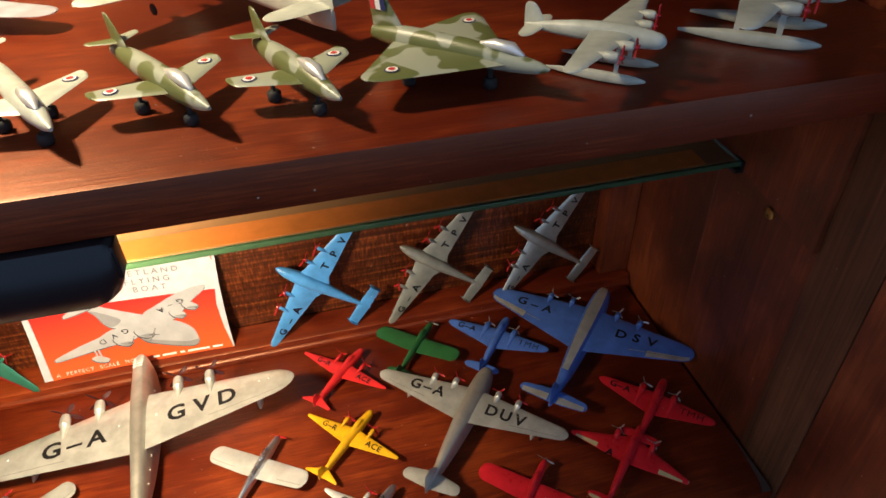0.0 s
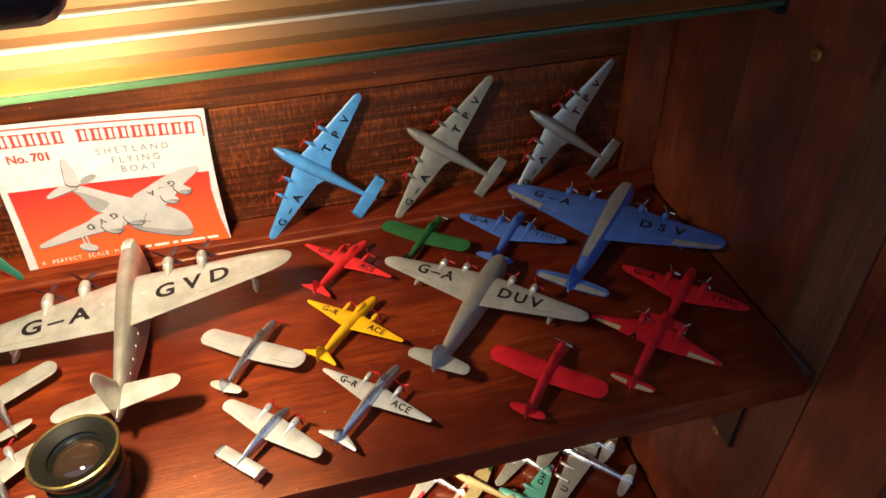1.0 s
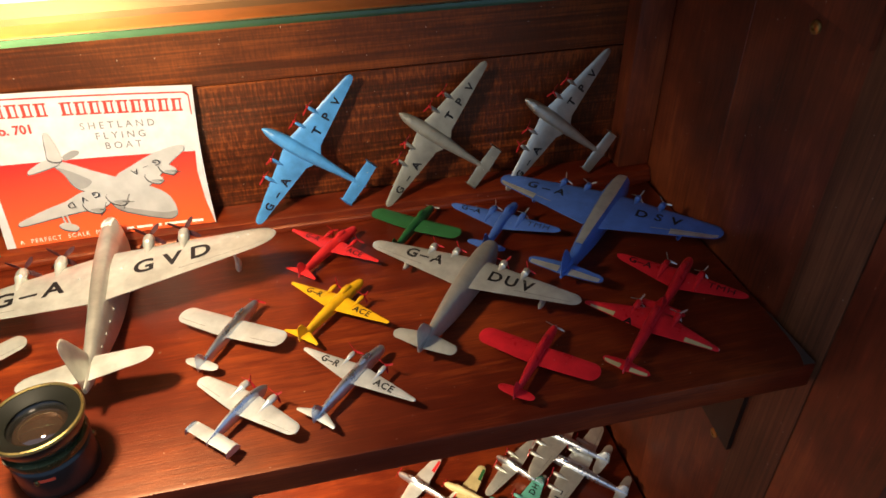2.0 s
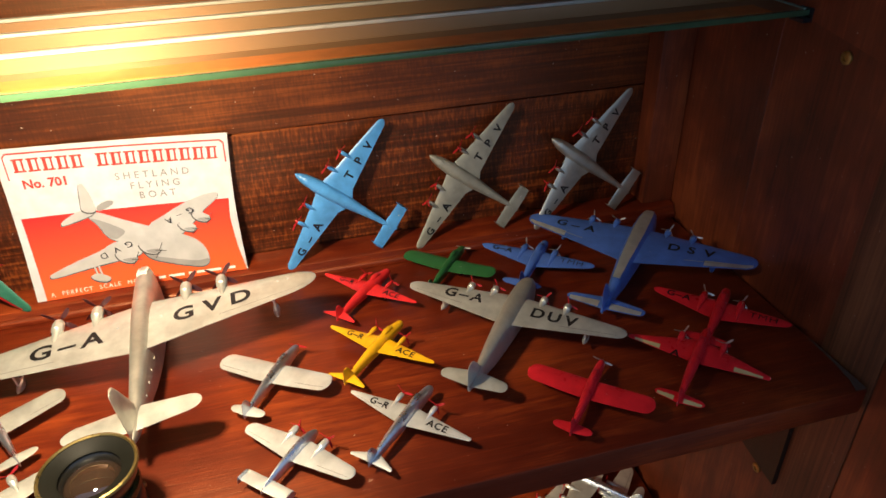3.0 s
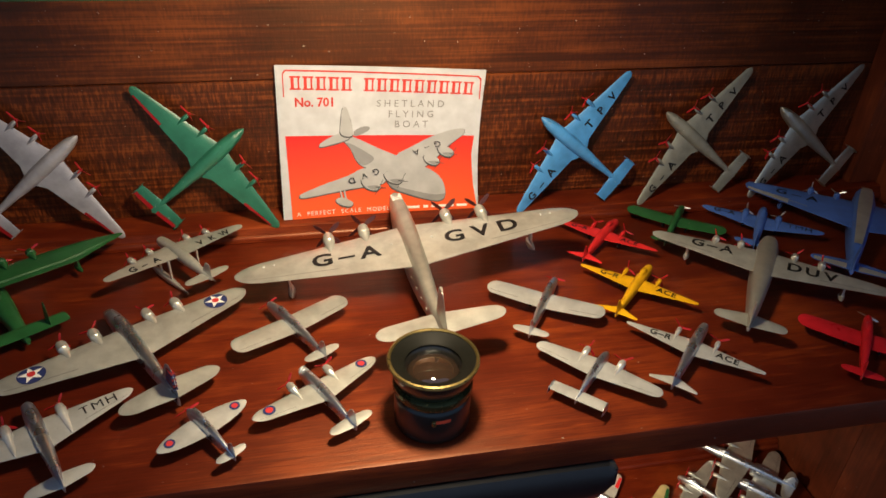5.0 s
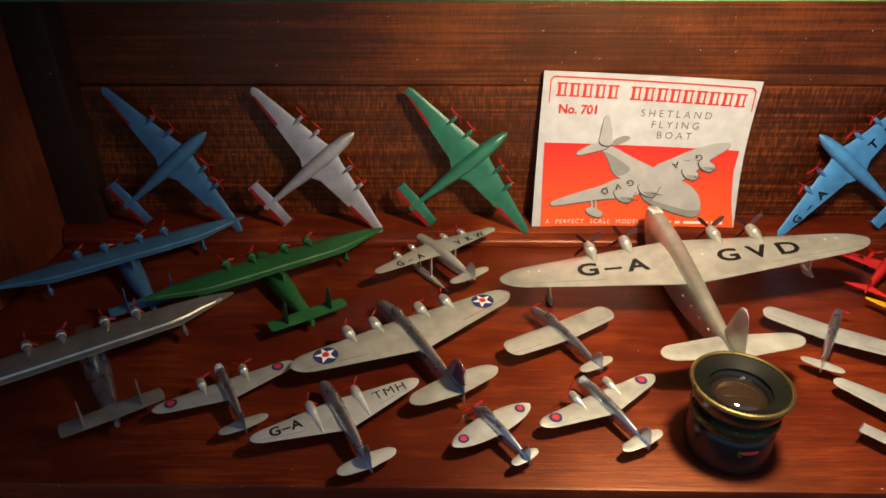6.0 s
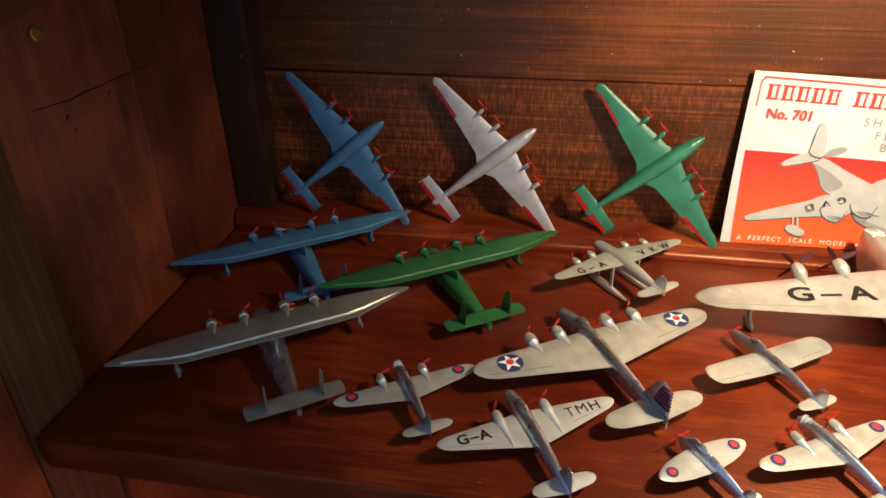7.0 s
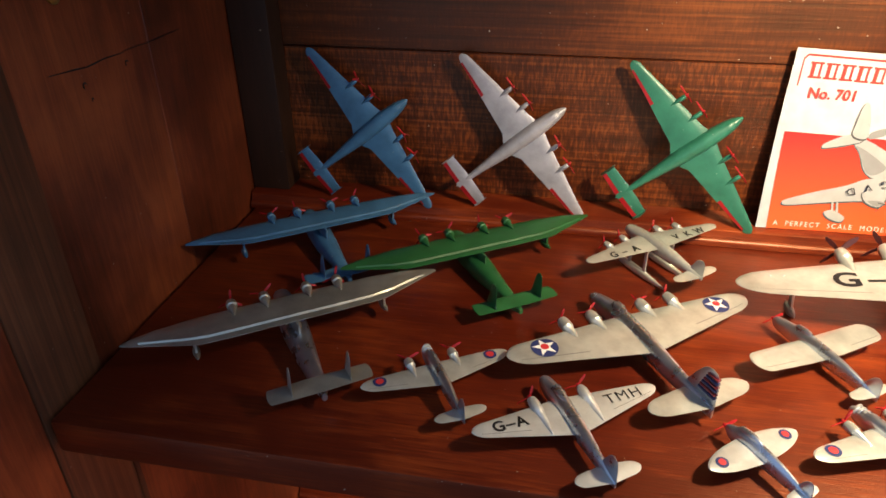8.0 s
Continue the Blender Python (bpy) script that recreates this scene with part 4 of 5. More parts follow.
def float_plane(m, mat, label, words=()):
    """Four-engined seaplane on two long floats."""
    ob = thing("toy_seaplane", m, label, "toy plane", "seaplanes")
    half = taper(0.104, 0.0205, 0.0065, sweep=0.002, thick=0.0030, z=0.0200, round_at=0.92)
    part("wing", wing_mesh(half), mat, ob)
    rows = smooth_rows([(0.026, 0.0008, 0.0175, 0.0195), (0.022, 0.0034, 0.0150, 0.0225), (0.004, 0.0042, 0.0140, 0.0240), (-0.018, 0.0034, 0.0140, 0.0222), (-0.042, 0.0008, 0.0150, 0.0175)])
    part("fuselage", body_mesh(rows, 12, 2.2), mat, ob)
    part("tailplane", wing_mesh(taper(0.032, 0.010, 0.006, thick=0.0015, z=0.0168, round_at=0.75, ytip=-0.0365)), mat, ob)
    part("tail_fin", fin_mesh(0, (-0.0300, -0.0425), (-0.0365, -0.0425), 0.0155, 0.0275, 0.0016), mat, ob)
    for x in (-0.028, -0.014, 0.014, 0.028):
        le, te, z, t = lerp(half, abs(x))
        nacelle(ob, x, le + 0.006, le - 0.008, z, 0.0022, mat)
        propeller(ob, x, le + 0.0066, z, 0.0054, PROPRED, 3, random.uniform(0, 2))
    for s in (-1, 1):
        bm = body_mesh(smooth_rows([(0.022, 0.0004, 0.0030, 0.0040), (0.014, 0.0022, 0.0006, 0.0052), (-0.006, 0.0022, 0.0, 0.0050), (-0.026, 0.0004, 0.0016, 0.0028)], 3), 8, 2, s * 0.0105)
        for y in (0.008, -0.006):
            box((s * 0.0105 - 0.0005, y - 0.001, 0.004), (s * 0.0105 + 0.0005, y + 0.001, 0.0195), 0, bm)
        part("float", bm, mat, ob)
    for text, x in words:
        wing_letters(ob, half, text, x, -0.002, 0.0072)
    return ob


float_plane(on_shelf(-0.1145, 0.1935, 37.2), SILVER, "silver four-engined toy seaplane on long floats", (("G", -0.033, ), ("\u2013", -0.025), ("A", -0.0165), ("V", 0.0165), ("K", 0.026), ("W", 0.036)))


# ---------------------------------------------------------------- printed card
def card_point(u, v, lift=0.0):
    """A point of the bowed card that leans on the back wall; u across, v up."""
    xl, xr = -0.0430 + 0.0035 * v, 0.1125 + 0.0045 * v - 0.0022 * math.sin(math.pi * v)
    zt = 0.1170 - 0.0080 * u
    bow = 0.0055 * math.sin(math.pi * v) * (1 - 0.3 * u) - 0.0035 * (2 * u - 1) ** 2
    return Vector((xl + (xr - xl) * u, 0.2440 + 0.0165 * v + bow * 0.6 - lift, 0.0126 + zt * v))


CARD = plain("white_card", (0.56, 0.57, 0.60), 0.55)
CARD_RED = plain("card_red_print", (0.62, 0.040, 0.025), 0.5)
CARD_PALE = plain("card_pale_grey_print", (0.43, 0.43, 0.43), 0.55)
CARD_TYPE = plain("card_grey_type", (0.24, 0.23, 0.23), 0.55)
CARD_ART = plain("card_grey_print", (0.27, 0.27, 0.27), 0.55)
CARD_SHADE = plain("card_dark_grey_print", (0.07, 0.07, 0.07), 0.55)
CARD_PANEL, _nt, _n, _l, _b = material("card_red_to_orange_print")
_co = _n.new("ShaderNodeTexCoord")
_sep = _n.new("ShaderNodeSeparateXYZ")
_map = _n.new("ShaderNodeMapRange")
_map.inputs[1].default_value, _map.inputs[2].default_value = 0.012, 0.075
_grad = ramp(_n, [(0.0, (0.84, 0.110, 0.018)), (1.0, (0.66, 0.012, 0.008))])
_l.new(_co.outputs["Object"], _sep.inputs[0])
_l.new(_sep.outputs[2], _map.inputs[0])
_l.new(_map.outputs[0], _grad.inputs[0])
_l.new(_grad.outputs[0], _b.inputs["Base Color"])
_b.inputs["Roughness"].default_value = 0.5
card = thing("printed_card", pose(0, 0, 0), "white and red printed card with a grey flying boat", "card")
bm = bmesh.new()
NU, NV = 16, 20
grid = [[[bm.verts.new(card_point(i / NU, j / NV, d)) for j in range(NV + 1)] for i in range(NU + 1)] for d in (0.0, -0.0006)]
for k in (0, 1):
    for i in range(NU):
        for j in range(NV):
            bm.faces.new((grid[k][i][j], grid[k][i + 1][j], grid[k][i + 1][j + 1], grid[k][i][j + 1]))
rim = [(i, 0) for i in range(NU)] + [(NU, j) for j in range(NV)] + [(i, NV) for i in range(NU, 0, -1)] + [(0, j) for j in range(NV, 0, -1)]
for a, b in zip(rim, rim[1:] + rim[:1]):
    bm.faces.new((grid[0][a[0]][a[1]], grid[0][b[0]][b[1]], grid[1][b[0]][b[1]], grid[1][a[0]][a[1]]))
part("sheet", bm, CARD, card)


def print_shape(name, points, mat, lift, label=""):
    """A flat printed area on the card, cut fine enough to follow its bow."""
    bm = bmesh.new()
    f = bm.faces.new([bm.verts.new((u, v, 0)) for u, v in points])
    bmesh.ops.triangulate(bm, faces=[f])
    lo_v, hi_v = min(p[1] for p in points), max(p[1] for p in points)
    lo_u, hi_u = min(p[0] for p in points), max(p[0] for p in points)
    for axis, lo, hi, n in ((1, lo_v, hi_v, 20), (0, lo_u, hi_u, 16)):
        for k in range(1, n):
            at = k / n
            if lo < at < hi:
                no = (0, 1, 0) if axis else (1, 0, 0)
                bmesh.ops.bisect_plane(bm, geom=bm.verts[:] + bm.edges[:] + bm.faces[:], plane_co=(at, at, 0), plane_no=no)
    for v in bm.verts:
        v.co = card_point(v.co.x, v.co.y, lift)
    return part(name, bm, mat, card, label)


def print_text(text, u, v, height, mat, space=1.0, lift=0.0009, stretch=1.0):
    bm = glyphs(text, height, space, mat is CARD_RED)
    for w in bm.verts:
        w.co = card_point(u + w.co.x / 0.156 * stretch, v + w.co.y / 0.115, lift)
    return part("lettering", bm, mat, card, smooth=False)


def rect(u0, v0, u1, v1):
    return [(u0, v0), (u1, v0), (u1, v1), (u0, v1)]


print_shape("red_panel", [(0.043, 0.0), (0.995, 0.0), (0.974, 0.19), (0.964, 0.40), (0.973, 0.538), (0.031, 0.553)], CARD_PANEL, 0.0004, "red printed panel")
print_shape("border_line", [(0.032, 0.804), (0.037, 0.804), (0.037, 0.945), (0.049, 0.964), (0.960, 0.950), (0.975, 0.930), (0.980, 0.800), (0.985, 0.800), (0.981, 0.938), (0.964, 0.960), (0.047, 0.974), (0.032, 0.950)], CARD_RED, 0.0004)
# the maker's wordmark as plain red bars, a thick and a thin one to a place
for first, last, count in ((0.064, 0.362, 5), (0.410, 0.955, 9)):
    cell = (last - first) / count
    for k in range(count):
        u = first + cell * k
        low, high = 0.850 - 0.024 * u, 0.936 - 0.022 * u
        for a, b, c, d in ((0.10, 0, 0.34, 1), (0.62, 0, 0.76, 1), (0.0, 0, 0.86, 0.12), (0.0, 0.88, 0.86, 1)):
            print_shape("wordmark_bar", rect(u + cell * a, low + (high - low) * b, u + cell * c, low + (high - low) * d), CARD_RED, 0.0004)
print_text("No. 701", 0.178, 0.768, 0.0092, CARD_RED, 1.0, stretch=0.98)
for text, u, v, wide in (("SHETLAND", 0.641, 0.760, 1.0), ("FLYING", 0.645, 0.688, 1.0), ("BOAT", 0.648, 0.619, 1.0)):
    print_text(text, u, v, 0.0076, CARD_TYPE, 1.55, stretch=wide)
print_text("A  PERFECT  SCALE  MODEL", 0.300, 0.034, 0.0046, WHITE, 1.3, 0.0010)
for u0, u1 in ((0.565, 0.60), (0.615, 0.69), (0.71, 0.735), (0.75, 0.87), (0.885, 0.94)):
    print_shape("small_print_bar", rect(u0, 0.024, u1, 0.042), WHITE, 0.0010)

# the printed flying boat, back to front, in fractions of the card
ART = [("printed_tailplane", [(0.365, 0.577), (0.408, 0.606), (0.437, 0.604), (0.440, 0.587), (0.421, 0.567), (0.369, 0.541)], CARD_ART),
       ("printed_wing", [(0.576, 0.404), (0.657, 0.467), (0.749, 0.531), (0.853, 0.580), (0.912, 0.590), (0.923, 0.573), (0.910, 0.541), (0.849, 0.475), (0.782, 0.386), (0.701, 0.306), (0.639, 0.339)], CARD_PALE),
       ("printed_hull", [(0.317, 0.511), (0.351, 0.542), (0.478, 0.461), (0.589, 0.396), (0.688, 0.339), (0.762, 0.289), (0.807, 0.231), (0.825, 0.164), (0.823, 0.098), (0.787, 0.070), (0.719, 0.089), (0.632, 0.128), (0.559, 0.171), (0.528, 0.221), (0.496, 0.294), (0.411, 0.331), (0.374, 0.377), (0.348, 0.456)], CARD_PALE),
       ("printed_hull_side", [(0.324, 0.500), (0.365, 0.480), (0.432, 0.425), (0.463, 0.385), (0.423, 0.344), (0.392, 0.353), (0.364, 0.409), (0.342, 0.464)], CARD_ART),
       ("printed_hull_side", [(0.534, 0.213), (0.595, 0.178), (0.694, 0.140), (0.768, 0.116), (0.823, 0.120), (0.820, 0.090), (0.787, 0.070), (0.719, 0.089), (0.632, 0.128), (0.559, 0.171)], CARD_ART),
       ("printed_tailplane", [(0.193, 0.488), (0.204, 0.507), (0.264, 0.551), (0.310, 0.563), (0.345, 0.550), (0.337, 0.525), (0.300, 0.507), (0.230, 0.483), (0.198, 0.476)], CARD_PALE),
       ("printed_fin", [(0.296, 0.566), (0.299, 0.627), (0.305, 0.712), (0.315, 0.737), (0.329, 0.731), (0.346, 0.658), (0.359, 0.557), (0.328, 0.542)], CARD_PALE),
       ("printed_wing", [(0.085, 0.158), (0.103, 0.177), (0.221, 0.233), (0.328, 0.276), (0.399, 0.321), (0.483, 0.326), (0.520, 0.293), (0.515, 0.221), (0.449, 0.199), (0.317, 0.181), (0.162, 0.150), (0.097, 0.142)], CARD_PALE),
       ("printed_strut", [(0.284, 0.175), (0.292, 0.176), (0.298, 0.123), (0.290, 0.124)], CARD_PALE), ("printed_strut", [(0.303, 0.177), (0.311, 0.178), (0.318, 0.119), (0.309, 0.119)], CARD_PALE),
       ("printed_float", [(0.262, 0.116), (0.293, 0.130), (0.336, 0.105), (0.348, 0.083), (0.330, 0.064), (0.282, 0.083)], CARD_PALE)]
for u, v, k in ((0.443, 0.212, 1.0), (0.559, 0.252, 1.0), (0.755, 0.372, 0.85), (0.828, 0.432, 0.85)):
    ART.append(("printed_engine", [(u - 0.048 * k, v + 0.030 * k), (u - 0.008 * k, v + 0.046 * k), (u + 0.042 * k, v + 0.006 * k), (u + 0.046 * k, v - 0.026 * k), (u + 0.018 * k, v - 0.046 * k), (u - 0.030 * k, v - 0.020 * k)], CARD_PALE))
    ART.append(("printed_cowl_shade", [(u - 0.022 * k, v - 0.016 * k), (u + 0.012 * k, v - 0.010 * k), (u + 0.044 * k, v - 0.016 * k), (u + 0.018 * k, v - 0.043 * k)], CARD_ART))
    ART.append(("printed_propeller", [(u + 0.060 * k, v + 0.028 * k), (u + 0.063 * k, v + 0.027 * k), (u + 0.042 * k, v - 0.024 * k), (u + 0.020 * k, v - 0.075 * k), (u + 0.017 * k, v - 0.073 * k), (u + 0.039 * k, v - 0.024 * k)], CARD_SHADE))
    ART.append(("printed_propeller", [(u + 0.022 * k, v - 0.018 * k), (u + 0.074 * k, v - 0.030 * k), (u + 0.074 * k, v - 0.034 * k), (u + 0.022 * k, v - 0.024 * k)], CARD_SHADE))


def rounded(points, steps=3):
    """The same outline with its corners eased by a smooth closed curve."""
    out, n = [], len(points)
    for i in range(n):
        p0, p1, p2, p3 = (points[(i + d) % n] for d in (-1, 0, 1, 2))
        for k in range(steps):
            t = k / steps
            out.append(tuple(0.5 * (2 * b + (c - a) * t + (2 * a - 5 * b + 4 * c - d) * t * t + (3 * b - a - 3 * c + d) * t ** 3) for a, b, c, d in zip(p0, p1, p2, p3)))
    return out


for k, (name, flat, mat) in enumerate(ART):
    if name not in ("printed_strut", "printed_propeller"):
        flat = rounded(flat)
    cu, cv = sum(p[0] for p in flat) / len(flat), sum(p[1] for p in flat) / len(flat)
    grow = []
    for u, v in flat:
        d = math.hypot((u - cu) * 1.35, v - cv)
        grow.append((u + (u - cu) / d * 0.0044 - 0.0014, v + (v - cv) / d * 0.0050 - 0.0052))
    if mat is CARD_PALE:
        print_shape("printed_outline", grow, CARD_SHADE, 0.0006 + 0.00006 * k)
    print_shape(name, flat, mat, 0.00063 + 0.00006 * k)
for text, u, v in (("G", 0.468, 0.305), ("V", 0.408, 0.280), ("D", 0.345, 0.250), ("G", 0.782, 0.490), ("\u2013", 0.728, 0.462), ("A", 0.675, 0.434)):
    bm = glyphs(text, 0.0066, 1.0, False)
    bmesh.ops.rotate(bm, verts=bm.verts, matrix=Matrix.Rotation(radians(198), 3, "Z"))
    for w in bm.verts:
        w.co = card_point(u + w.co.x * 1.2 / 0.156, v + w.co.y / 0.115, 0.0030)
    part("lettering", bm, BLACK, card, smooth=False)


# ---------------------------------------------------------------- old brass lens
def brass_lens(x, y):
    ob = thing("camera_lens", pose(x, y, 0.0001), "old black and brass camera lens standing on the shelf", "lens")
    barrel = part("barrel", lathe([(0.0190, 0.0), (0.0202, 0.001), (0.0206, 0.004), (0.0206, 0.0195), (0.0200, 0.0215), (0.0185, 0.0225)], 56), LENSBLACK, ob, "glossy black barrel")
    for a in (20, 140, 262):
        c, d = math.cos(radians(a)), math.sin(radians(a))
        part("set_screw", lathe([(0.0011, 0.0145), (0.0013, 0.0155), (0.0013, 0.0170), (0.0009, 0.0178)], 10, (0.0208 * c, 0.0208 * d)), LENSBRASS, barrel)
    part("collar", lathe([(0.0180, 0.0222), (0.0205, 0.0232), (0.0214, 0.0255), (0.0210, 0.0278), (0.0190, 0.0290)], 56), LENSGREEN, ob, "greenish worn brass collar")
    part("bell", lathe([(0.0186, 0.0288), (0.0196, 0.0310), (0.0216, 0.0345), (0.0228, 0.0392), (0.0228, 0.0418), (0.0222, 0.0418), (0.0160, 0.0378), (0.0140, 0.0352), (0.0136, 0.0300)], 56, tube=True), LENSBLACK, ob, "black flared front bell")
    part("rim", lathe([(0.0226, 0.0412), (0.0236, 0.0408), (0.0242, 0.0418), (0.0238, 0.0430), (0.0228, 0.0433), (0.0221, 0.0426)], 56, tube=True), LENSBRASS, ob, "worn brass rim")
    part("inner_ring", lathe([(0.0222, 0.0414), (0.0222, 0.0420), (0.0158, 0.0392), (0.0150, 0.0386), (0.0150, 0.0376)], 56, tube=True), LENSRING, ob, "broad dark ring inside the rim")
    part("glass_element", lathe([(0.0139, 0.0330), (0.0125, 0.0352), (0.0090, 0.0370), (0.0045, 0.0379), (0.0004, 0.0382)], 40), LENSGLASS, ob, "domed glass element")
    # red reflection on the glossy barrel, set as a fixed coloured arc
    arc = [(radians(a), 0.7 if a in (-97, -73) else 1.0) for a in (-97, -94, -88, -82, -76, -73)]
    bm = loft([[(q * math.cos(a), q * math.sin(a), 0.0166 + h * f * 0.0010) for q, h in ((0.0204, -1), (0.0209, -1), (0.0209, 1), (0.0204, 1))] for a, f in arc])
    part("red_glint", bm, REDGLINT, ob, "small red glint put on the barrel as a coloured dash")
    return ob


LENSGREEN = paint("lens_green_brass", (0.085, 0.090, 0.035), rough=0.22, metal=0.7, chip=(0.30, 0.22, 0.08), worn=0.64)
LENSBLACK = plain("lens_black_lacquer", (0.010, 0.010, 0.009), 0.30, 0.0, Coat_Weight=0.25, Coat_Roughness=0.12)
LENSBRASS = paint("lens_brass", (0.30, 0.22, 0.075), rough=0.3, metal=0.85, chip=(0.05, 0.045, 0.02), worn=0.63)
LENSRING = plain("lens_ring_lacquer", (0.008, 0.008, 0.006), 0.5, 0.0, Specular_IOR_Level=0.08)
# colour of the reflected red glint on the barrel
REDGLINT = plain("painted_red_glint", (0.90, 0.10, 0.045), 0.25)
LENSGLASS = plain("lens_coated_glass", (0.03, 0.018, 0.012), 0.03, 0.0, Coat_Weight=1.0, Coat_Roughness=0.02, IOR=1.7)
brass_lens(0.0365, 0.0290)


# ---------------------------------------------------------------- models on the upper shelf
def jet(m, mat, label, span, nose, tail, root, tip, sweep, delta=False):
    """Swept-wing jet on a tricycle of small wheels."""
    ob = thing("toy_jet", m, label, "toy plane", "jets on the upper shelf")
    half = taper(span, root, tip, sweep=sweep, thick=0.0026, z=0.0125, round_at=0.93)
    part("wing", wing_mesh(half), mat, ob)
    w = 0.0045
    rows = smooth_rows([(nose, 0.0006, 0.0120, 0.0134), (nose - 0.008, w * 0.6, 0.0095, 0.0155), (nose * 0.4, w, 0.0080, 0.0182), (tail * 0.4, w * 0.95, 0.0085, 0.0182), (tail, w * 0.5, 0.0105, 0.0160)])
    fus = part("fuselage", body_mesh(rows, 14, 2.1), mat, ob)
    part("canopy", body_mesh([(nose - 0.011, 0.0008, 0.0155, 0.0165), (nose - 0.016, 0.0026, 0.0160, 0.0205), (nose - 0.024, 0.0024, 0.0165, 0.0205), (nose - 0.030, 0.0006, 0.0170, 0.0186)], 10), BRIGHT, fus, "shiny canopy")
    part("tail_fin", fin_mesh(0, (tail + 0.016, tail), (tail + 0.004, tail - 0.002), 0.0165, 0.0285 if not delta else 0.0340, 0.0022), mat, ob)
    if delta:
        bm = bmesh.new()
        for k, slot in ((0, 0), (1, 1), (2, 2)):
            a = [(0.0013, tail + 0.008 - k * 0.0026, 0.0235), (0.0013, tail + 0.0056 - k * 0.0026, 0.0235), (0.0013, tail + 0.0050 - k * 0.0026, 0.0290), (0.0013, tail + 0.0074 - k * 0.0026, 0.0290)]
            f = bm.faces.new([bm.verts.new(p) for p in a])
            f.material_index = slot
        part("tail_flash", bm, [NAVY, WHITE, REDINK], ob, "three-coloured tail flash", smooth=False)
    else:
        part("tailplane", wing_mesh(taper(span * 0.42, root * 0.45, root * 0.25, sweep=0.005, thick=0.0014, z=0.0180, round_at=0.9, ytip=tail)), mat, ob)
    for px, py in ((0, nose * 0.55), (-span * 0.16, 0.0), (span * 0.16, 0.0)):
        bm = box((px - 0.0006, py - 0.001, 0.003), (px + 0.0006, py + 0.001, 0.012))
        lathe([(0.0024, 0.0), (0.0030, 0.0008), (0.0030, 0.0034), (0.0020, 0.0044)], 8, (px, py), bm)
        part("undercarriage_leg", bm, RUBBER, ob, "black wheel on a short leg")
    for s in (-1, 1):
        bm = bmesh.new()
        x, y = s * span * 0.36, sweep * 0.28
        disc(bm, half, x, y, 0.0029, 0, 0.0003)
        disc(bm, half, x, y, 0.0024, 1, 0.0005)
        disc(bm, half, x, y, 0.0014, 2, 0.0007)
        part("roundel", bm, [NAVY, WHITE, REDINK], ob, "red white and blue roundel", smooth=False)
    return ob


jet(on_shelf(0.0984, 0.0564, -152.3, UPPER), DUCK, "pale green-grey toy jet with swept wings", 0.052, 0.040, -0.045, 0.020, 0.009, 0.014)
jet(on_shelf(0.1480, 0.0572, -150, UPPER), CAMO, "camouflaged swept-wing toy jet with roundels", 0.053, 0.0415, -0.036, 0.018, 0.010, 0.013)
jet(on_shelf(0.1984, 0.0513, -156.7, UPPER), CAMO, "camouflaged toy jet fighter with roundels", 0.051, 0.0395, -0.028, 0.018, 0.010, 0.013)
jet(on_shelf(0.2545, 0.0560, -136, UPPER), CAMO, "camouflaged delta-wing toy jet bomber", 0.082, 0.056, -0.026, 0.056, 0.007, 0.014, True)


landplane(on_shelf(0.177, 0.160, 30, UPPER + 0.006), DUCK, "pale grey toy airliner with black letters on the upper shelf", 0.152, 0.062, -0.088, 0.036, 0.015, "airliners on the upper shelf", engines=(-0.038, -0.020, 0.020, 0.038),
          sweep=0.004, tailspan=0.056, tailchord=0.018, fin=0.026, width=0.0085, height=0.019, wing_z=0.016, words=(("G", -0.050, 0.0, 0.014), ("\u2013", -0.038, 0.0, 0.014)), cockpit=False)
landplane(on_shelf(0.035, 0.185, -25, UPPER), PALEGREY, "grey toy airliner behind the jets", 0.130, 0.050, -0.070, 0.030, 0.014, "airliners on the upper shelf", engines=(-0.020, 0.020), tailspan=0.05, tailchord=0.015, fin=0.02, width=0.007, cockpit=False)
float_plane(on_shelf(0.326, 0.034, -134, UPPER) @ Matrix.Scale(0.88, 4), DUCK, "pale grey toy seaplane with red propellers and silver floats")
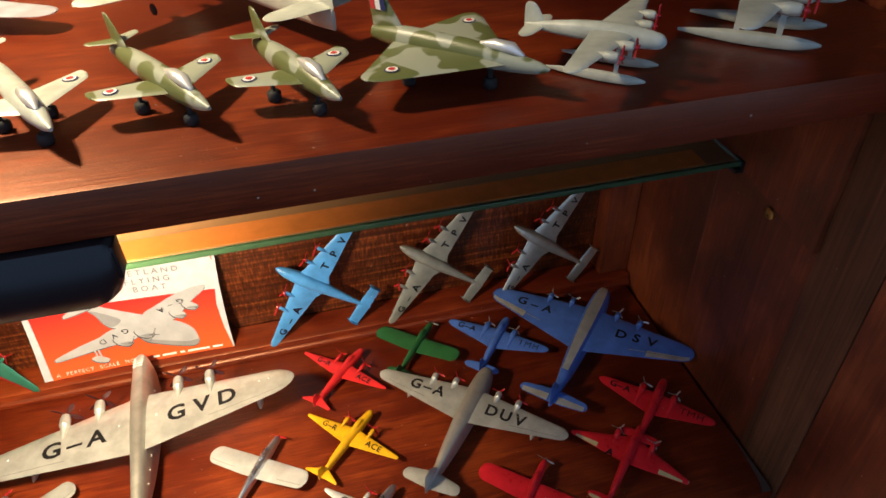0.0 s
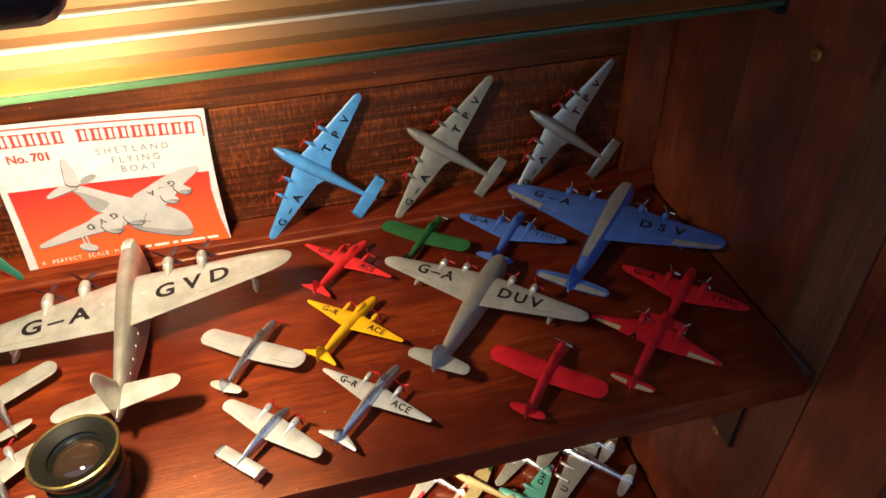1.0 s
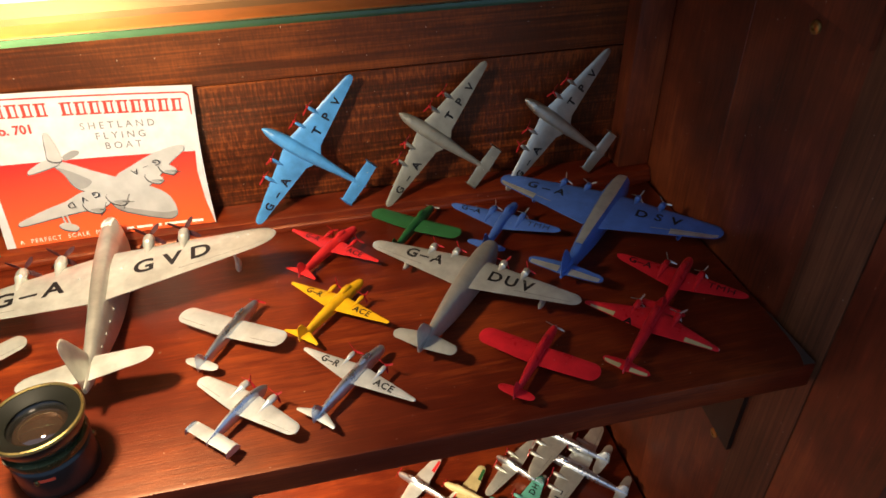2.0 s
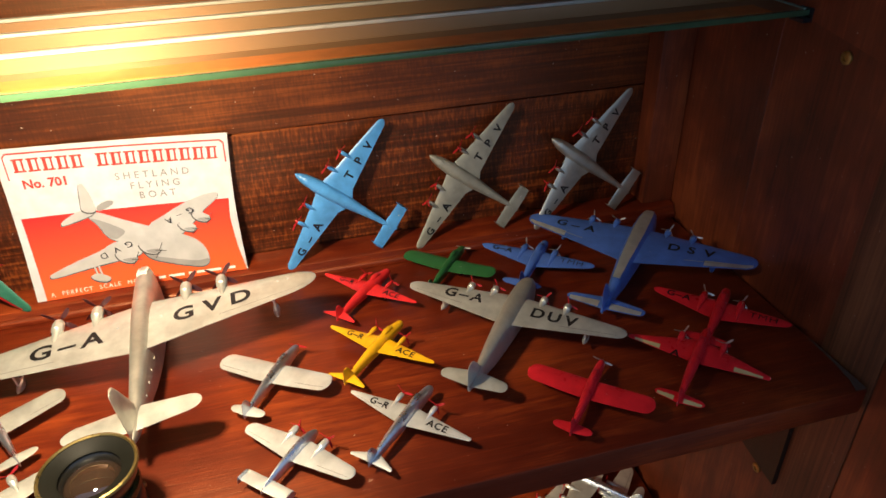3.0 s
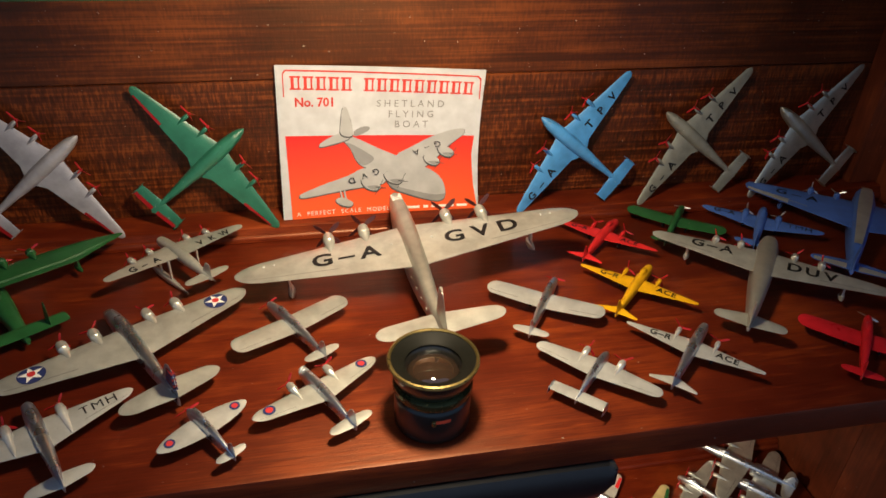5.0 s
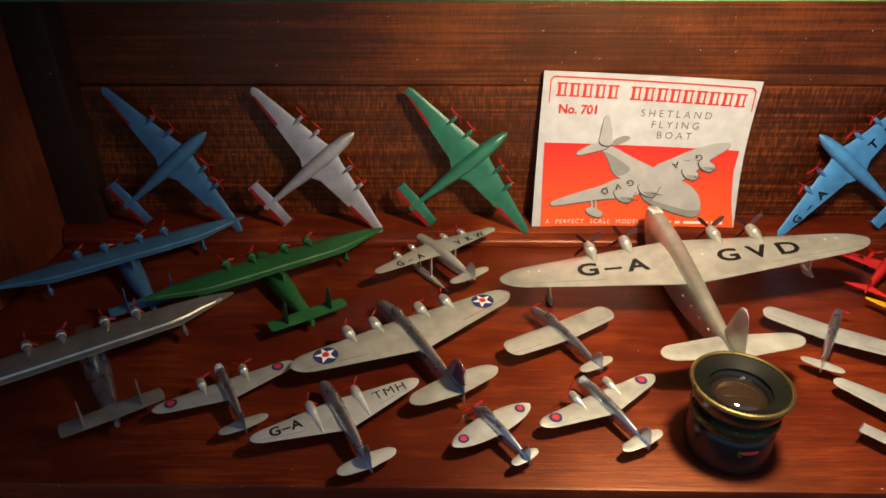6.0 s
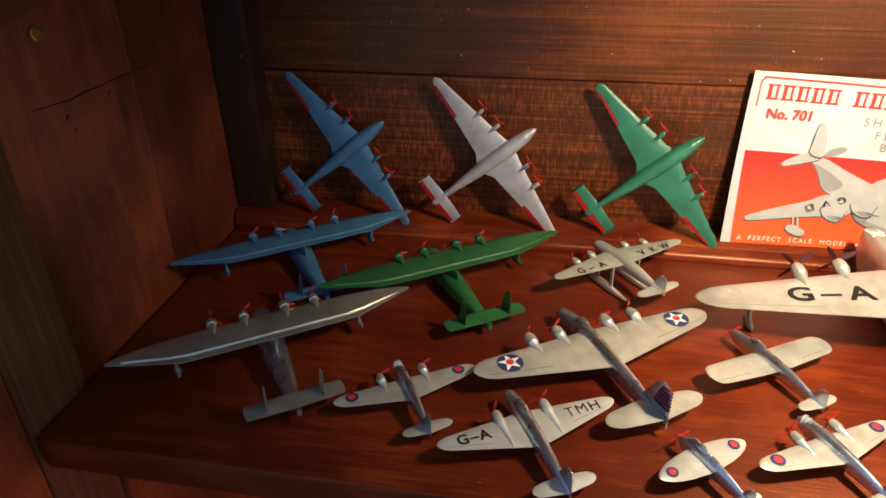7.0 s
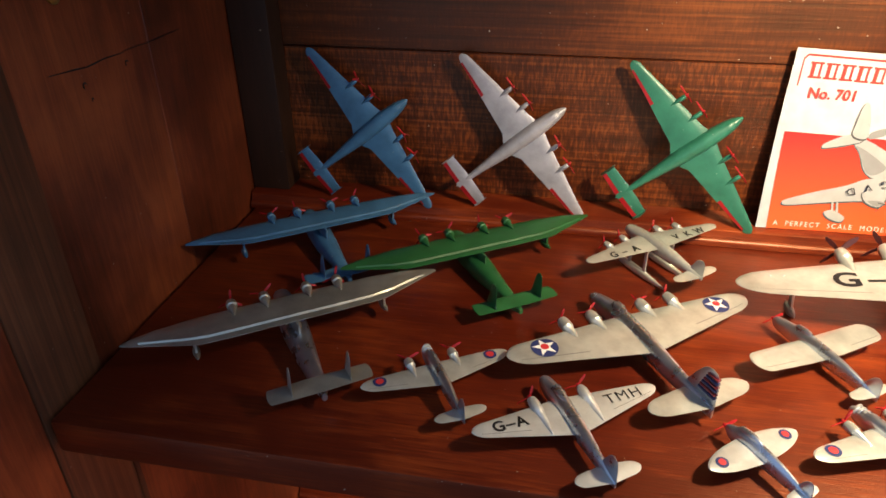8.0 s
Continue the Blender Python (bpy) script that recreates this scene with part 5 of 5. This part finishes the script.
float_plane(on_shelf(0.408, 0.050, -132.6, UPPER) @ Matrix.Scale(1.25, 4), DUCK, "large pale toy seaplane at the end of the upper shelf")

# ---------------------------------------------------------------- models on the lower shelf
landplane(on_shelf(0.420, 0.213, 43.6, LOWER + 0.006), SILVER, "silver four-engined toy bomber resting on another on the lower shelf", 0.128, 0.042, -0.062, 0.030, 0.012, "models on the lower shelf", engines=(-0.036, -0.019, 0.019, 0.036), tailspan=0.044, tailchord=0.013, fin=0.014, width=0.006)
landplane(on_shelf(0.426, 0.173, 43.6, LOWER), SILVER, "silver toy airliner with black letters on the lower shelf", 0.140, 0.042, -0.060, 0.027, 0.012, "models on the lower shelf", engines=(-0.036, -0.019, 0.019, 0.036), tailspan=0.046, tailchord=0.012, fin=0.013, width=0.006,
          words=(("U", -0.047, -0.001, 0.010), ("\u2013", -0.037, -0.001, 0.010)))
landplane(on_shelf(0.350, 0.133, 46, LOWER), MINT, "mint green toy airliner on the lower shelf", 0.108, 0.036, -0.050, 0.026, 0.010, "models on the lower shelf", engines=(-0.018, 0.018), tailspan=0.036, width=0.0062, words=(("D", 0.030, 0.0, 0.009), ("H", 0.038, 0.0, 0.009), ("J", 0.046, 0.0, 0.009)))
landplane(on_shelf(0.303, 0.170, 48, LOWER), CREAM, "cream toy plane with green wing tips on the lower shelf", 0.078, 0.026, -0.044, 0.019, 0.009, "models on the lower shelf", single=True, trims=LEAF, tailspan=0.028)
landplane(on_shelf(0.256, 0.193, 44, LOWER), BRIGHT, "white toy plane with red wing tips on the lower shelf", 0.080, 0.026, -0.044, 0.019, 0.009, "models on the lower shelf", single=True, trims=SCARLET, tailspan=0.028)
landplane(on_shelf(0.360, 0.192, 38, LOWER), SILVER, "small silver twin-engined toy plane on the lower shelf", 0.094, 0.020, -0.040, 0.019, 0.008, "models on the lower shelf", engines=(-0.012, 0.012), tailspan=0.026)
landplane(on_shelf(0.262, 0.090, 40, LOWER), ROYAL, "blue toy plane on the lower shelf", 0.080, 0.026, -0.044, 0.022, 0.008, "models on the lower shelf", engines=(-0.013, 0.013))
